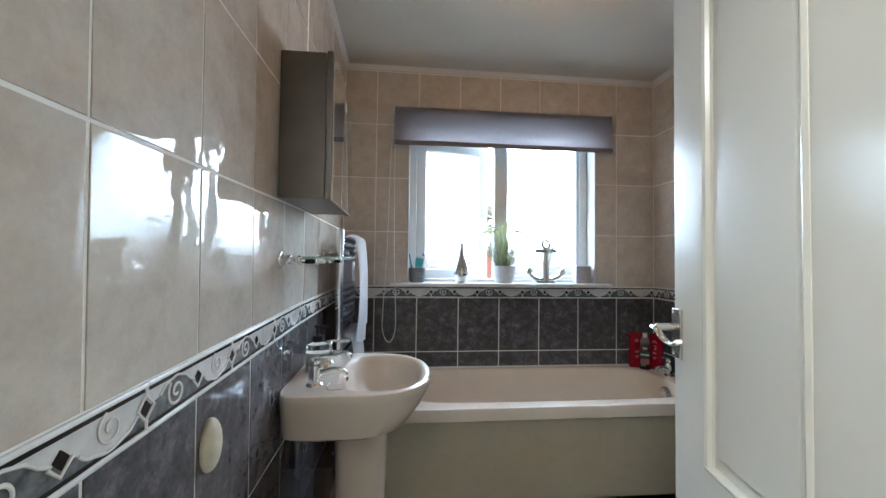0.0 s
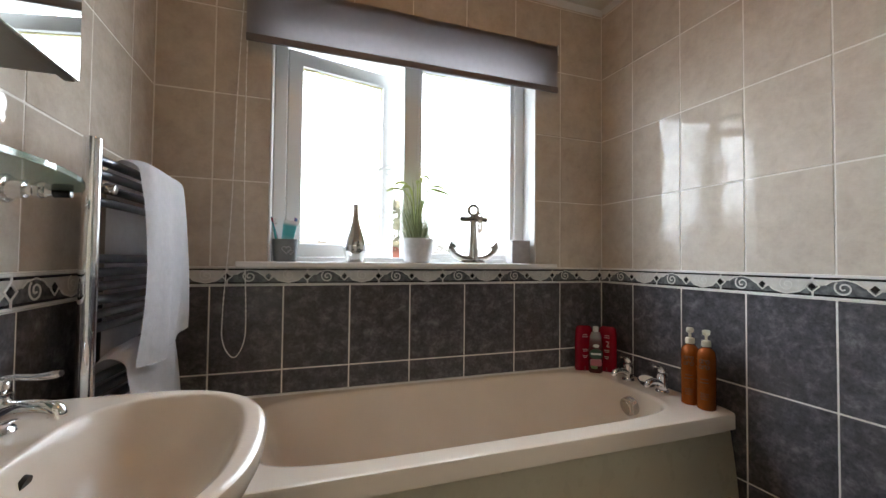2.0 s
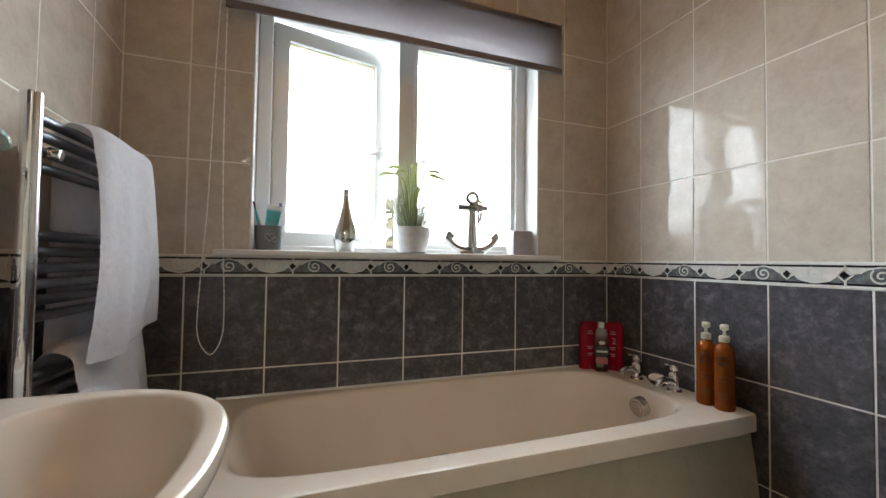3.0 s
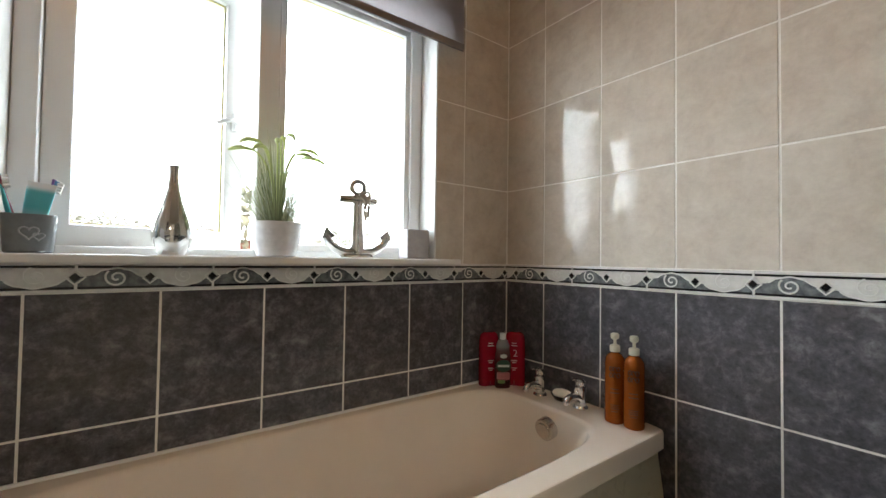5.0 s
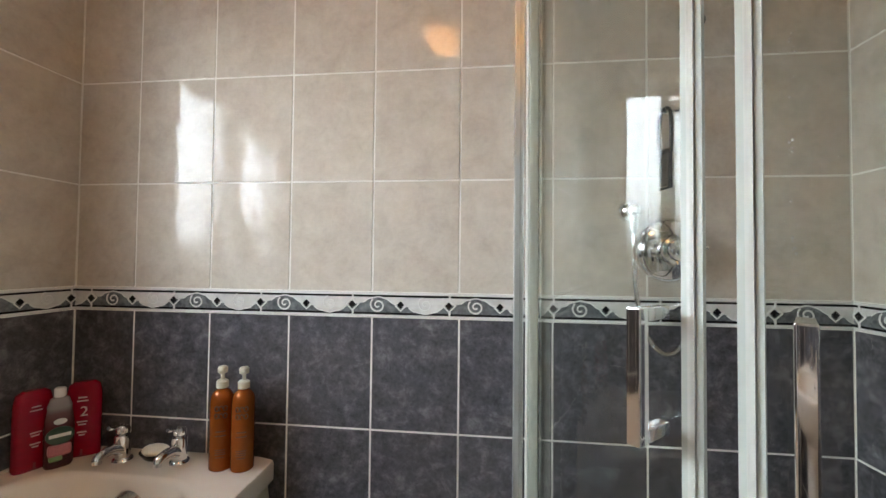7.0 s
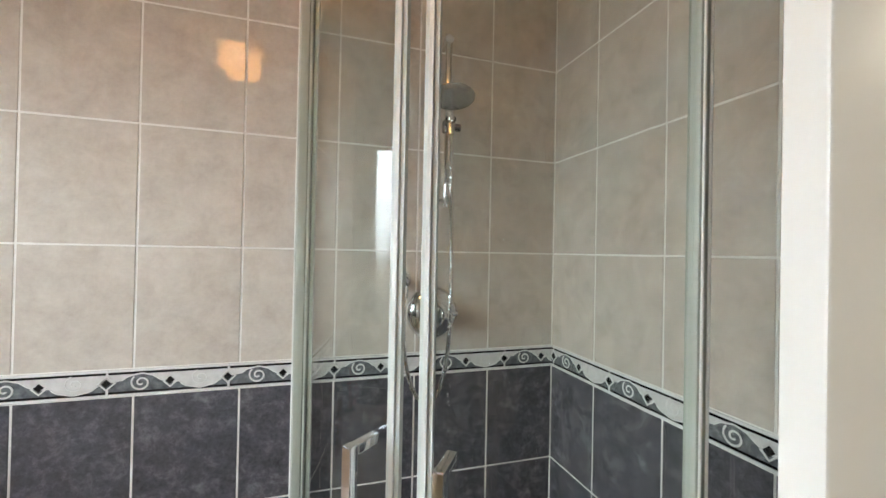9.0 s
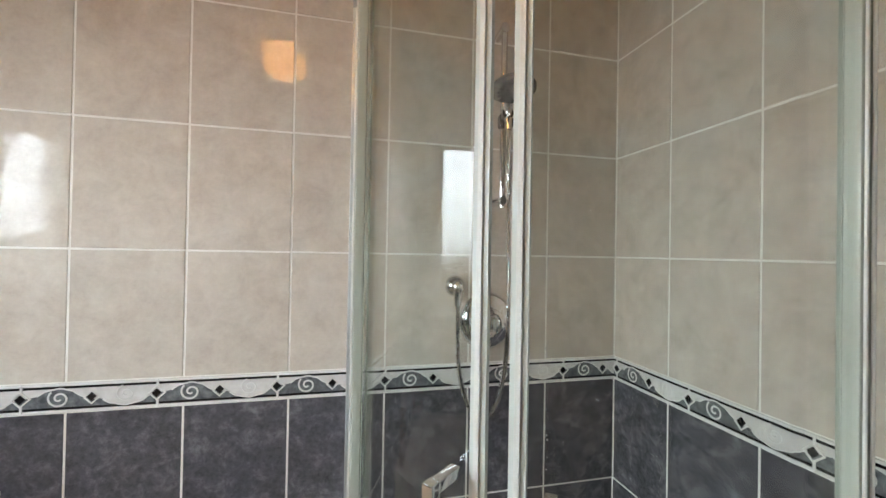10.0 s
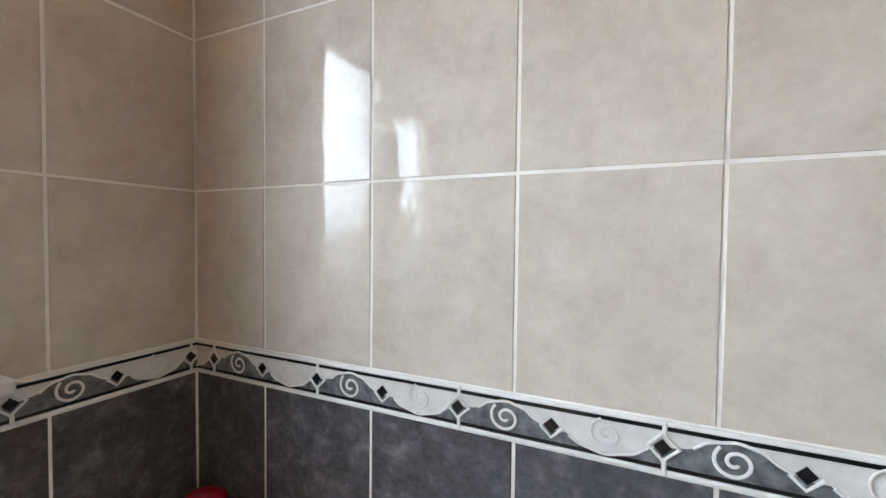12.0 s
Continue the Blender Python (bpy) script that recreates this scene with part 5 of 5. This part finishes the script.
def joints(first, pitch, lo, hi):
    k = math.floor((lo - first) / pitch)
    line = [first + pitch * i for i in range(k, k + 40)]
    cut = [lo] + [q for q in line if lo + 0.012 < q < hi - 0.012] + [hi]
    return list(zip(cut, cut[1:]))


def cut_out(u0, u1, v0, v1, hole):
    """The rectangle less the hole, which takes a corner, a side or nothing of it."""
    full = [(u0, v0), (u1, v0), (u1, v1), (u0, v1)]
    if not hole:
        return [full]
    a, b, c, d = hole
    if a >= u1 or b <= u0 or c >= v1 or d <= v0:
        return [full]
    covers_u, covers_v = a <= u0 and b >= u1, c <= v0 and d >= v1
    if covers_u and covers_v:
        return []
    if covers_u:
        if c > v0:
            return [[(u0, v0), (u1, v0), (u1, c), (u0, c)]]
        return [[(u0, d), (u1, d), (u1, v1), (u0, v1)]]
    if covers_v:
        if a > u0:
            return [[(u0, v0), (a, v0), (a, v1), (u0, v1)]]
        return [[(b, v0), (u1, v0), (u1, v1), (b, v1)]]
    if a > u0 and c > v0:
        return [[(u0, v0), (u1, v0), (u1, c), (a, c), (a, v1), (u0, v1)]]
    if b < u1 and c > v0:
        return [[(u0, v0), (u1, v0), (u1, v1), (b, v1), (b, c), (u0, c)]]
    if a > u0 and d < v1:
        return [[(u0, v0), (a, v0), (a, d), (u1, d), (u1, v1), (u0, v1)]]
    return [[(b, v0), (u1, v0), (u1, v1), (u0, v1), (u0, d), (b, d)]]


def sunk(m, u, sag):
    """The wall's frame, turned a little where the courses run out of level."""
    if not sag or u > 1.5:
        return m
    return m @ pose(1.5, 1.0, 0, 0, 0, sag) @ pose(-1.5, -1.0, 0)


def lay_tiles(wall, m, first, lo, hi, hole=None, joint=0.0054, sag=0.0):
    """Tiles on the plane m (u along, v up, w out of the wall)."""
    rnd = random.Random(wall.name)
    h = joint / 2
    rows = [(0.0, ZLOW - TH, TILE_DARK)] + [(ZLOW - TH, ZLOW, TILE_DARK), (ZLOW, ZB, TILE_DARK)]
    z = ZT
    while z < ZC - 0.01:
        rows.append((z, min(z + TH, ZC), TILE_LIGHT))
        z += TH
    for v0, v1, mat in rows:
        for u0, u1 in joints(first, TW, lo, hi):
            for out in cut_out(u0 + h, u1 - h, v0 + h, v1 - h, hole):
                us, vs = [q[0] for q in out], [q[1] for q in out]
                cu, cv = (min(us) + max(us)) / 2, (min(vs) + max(vs)) / 2
                ob = new("tile", tile_mesh([(u - cu, v - cv) for u, v in out], mat))
                tilt = pose(cu, cv, rnd.uniform(-0.0004, 0.0002), rnd.gauss(0, 0.1), rnd.gauss(0, 0.12), 0)
                ob.matrix_basis = sunk(m, cu, sag) @ tilt
                ob.parent = wall


BL, BH = 0.2825, ZT - ZB


def wave_height(u):
    """The wavy line of the border, over one piece of it."""
    s = u / BL
    knots = [(0, 0.036), (0.09, 0.040), (0.16, 0.053), (0.26, 0.0585), (0.34, 0.053), (0.42, 0.038), (0.50, 0.029), (0.56, 0.030), (0.62, 0.018), (0.74, 0.0105), (0.86, 0.018), (0.93, 0.032), (1.0, 0.036)]
    for (a, p), (b, q) in zip(knots, knots[1:]):
        if s <= b:
            t = (s - a) / (b - a)
            t = t * t * (3 - 2 * t) * 0.5 + t * 0.5
            return p + (q - p) * t
    return 0.036


def border_bmesh():
    """One piece: pale and slate fields parted by a wave, scrolls, diamonds and liners."""
    bm = bmesh.new()

    def paint(start, index):
        for f in list(bm.faces)[start:]:
            f.material_index = index

    k = 0
    box((0.0007, 0.0005, -SKIN), (BL - 0.0007, BH - 0.0005, 0.0), bm=bm)
    paint(k, 0); k = len(bm.faces)
    n = 48
    for i in range(n):
        a, b = BL * i / n, BL * (i + 1) / n
        q = [bm.verts.new((a, 0.0125, 0.0007)), bm.verts.new((b, 0.0125, 0.0007)), bm.verts.new((b, wave_height(b), 0.0007)), bm.verts.new((a, wave_height(a), 0.0007))]
        bm.faces.new(q)
    paint(k, 1); k = len(bm.faces)
    for a, b in ((0.0075, 0.0130), (0.0575, 0.0630)):
        box((0, a, -0.001), (BL, b, 0.0009), bm=bm)
    du, dv = 0.0105, 0.0105
    for c in (-0.0050 + BL, 0.1385):
        prism([(c - du, 0.036), (c, 0.036 - dv), (c + du, 0.036), (c, 0.036 + dv)], 0, 0.0022, bm=bm)
    paint(k, 2); k = len(bm.faces)
    for a, b in ((0.0, 0.0070), (0.0635, BH)):
        box((0, a, -0.002), (BL, b, 0.0034), 0.0022, 2, bm=bm)
    tube([(BL * i / 40, wave_height(BL * i / 40), 0.001) for i in range(4, 19)], 0.0021, 6, bm, 0.7)
    tube([(BL * i / 40, wave_height(BL * i / 40), 0.001) for i in range(23, 38)], 0.0021, 6, bm, 0.7)
    for cu, cv, r, turn, thick in ((0.072, 0.034, 0.0235, 2.3, 0.0024), (0.211, 0.0385, 0.0225, 1.9, 0.0018)):
        pts = [(cu + r * (1 - t * 0.86) * math.cos(turn + t * 9.6), cv + r * (1 - t * 0.86) * math.sin(turn + t * 9.6) * 0.95, 0.001) for t in (i / 34 for i in range(35))]
        tube(pts, thick, 6, bm, 0.7)
    c = 0.1385
    tube([(c - 0.016, 0.034, 0.001), (c, 0.0185, 0.001), (c + 0.016, 0.034, 0.001)], 0.0024, 6, bm, 0.7)
    c = BL - 0.0050
    tube([(c - 0.017, 0.036, 0.001), (c, 0.0185, 0.001), (c + 0.019, 0.036, 0.001), (c, 0.0535, 0.001)], 0.0030, 6, bm, 0.7, closed=True)
    tube([(c + 0.002, 0.005, 0.001), (c + 0.002, 0.020, 0.001)], 0.0030, 6, bm, 0.7)
    tube([(c + 0.002, 0.052, 0.001), (c + 0.002, 0.066, 0.001)], 0.0030, 6, bm, 0.7)
    paint(k, 3)
    return bm


def lay_border(wall, m, first, lo, hi, sag=0.0):
    """Border pieces along u from a joint at first, cut at both ends."""
    whole = None
    k = math.floor((lo - first) / BL)
    while first + k * BL < hi:
        a = first + k * BL
        k += 1
        low, high = max(lo - a, 0.0), min(hi - a, BL)
        if high - low < 0.004:
            continue
        if low > 0 or high < BL:
            bm = border_bmesh()
            for at, way in ((low, -1), (high, 1)):
                if 0 < at < BL:
                    bmesh.ops.bisect_plane(bm, geom=bm.verts[:] + bm.edges[:] + bm.faces[:], plane_co=(at, 0, 0), plane_no=(way, 0, 0), clear_outer=True)
        elif whole is None:
            bm = border_bmesh()
        else:
            bm = None
        if bm is None:
            me = whole
        else:
            me = bpy.data.meshes.new("border_tile")
            bmesh.ops.recalc_face_normals(bm, faces=bm.faces)
            bm.to_mesh(me)
            bm.free()
            for q in (BORDER_PALE, BORDER_SLATE, BORDER_BLACK, BORDER_WHITE):
                me.materials.append(q)
            if low == 0 and high == BL:
                whole = me
        ob = new("border_tile", me)
        ob.matrix_basis = sunk(m, a + BL / 2, sag) @ pose(a, ZB, 0)
        ob.parent = wall


def plane(o, u, w):
    """The frame of a wall: origin, u along it, z up, w out of it."""
    return Matrix(((u[0], 0, w[0], o[0]), (u[1], 0, w[1], o[1]), (0, 1, 0, 0), (0, 0, 0, 1)))


M_EAST = plane((XE, 0), (0, -1), (-1, 0))     # u = -y
M_NORTH = plane((0, YN), (1, 0), (0, -1))     # u = x
M_WEST = plane((XW, 0), (0, 1), (1, 0))       # u = y
M_SOUTH = plane((0, YS), (-1, 0), (0, 1))     # u = -x
HOLE = (WX0 - 0.002, WX1 + 0.002, WZ0 - 0.03, WZ1 + 0.004)
lay_tiles(wall_east, M_EAST, -1.537, -YN, -YS)
lay_tiles(wall_north, M_NORTH, 0.107, XW, XE, HOLE)
lay_tiles(wall_west, M_WEST, 0.788, DY, YN, sag=1.2)
lay_tiles(wall_south, M_SOUTH, -1.392, -XE, -0.562)
lay_border(wall_east, M_EAST, -1.591, -YN, -YS)
lay_border(wall_north, M_NORTH, 1.61, XW, XE)
lay_border(wall_west, M_WEST, 0.649, DY, YN, sag=1.2)
lay_border(wall_south, M_SOUTH, -1.60, -XE, -0.562)
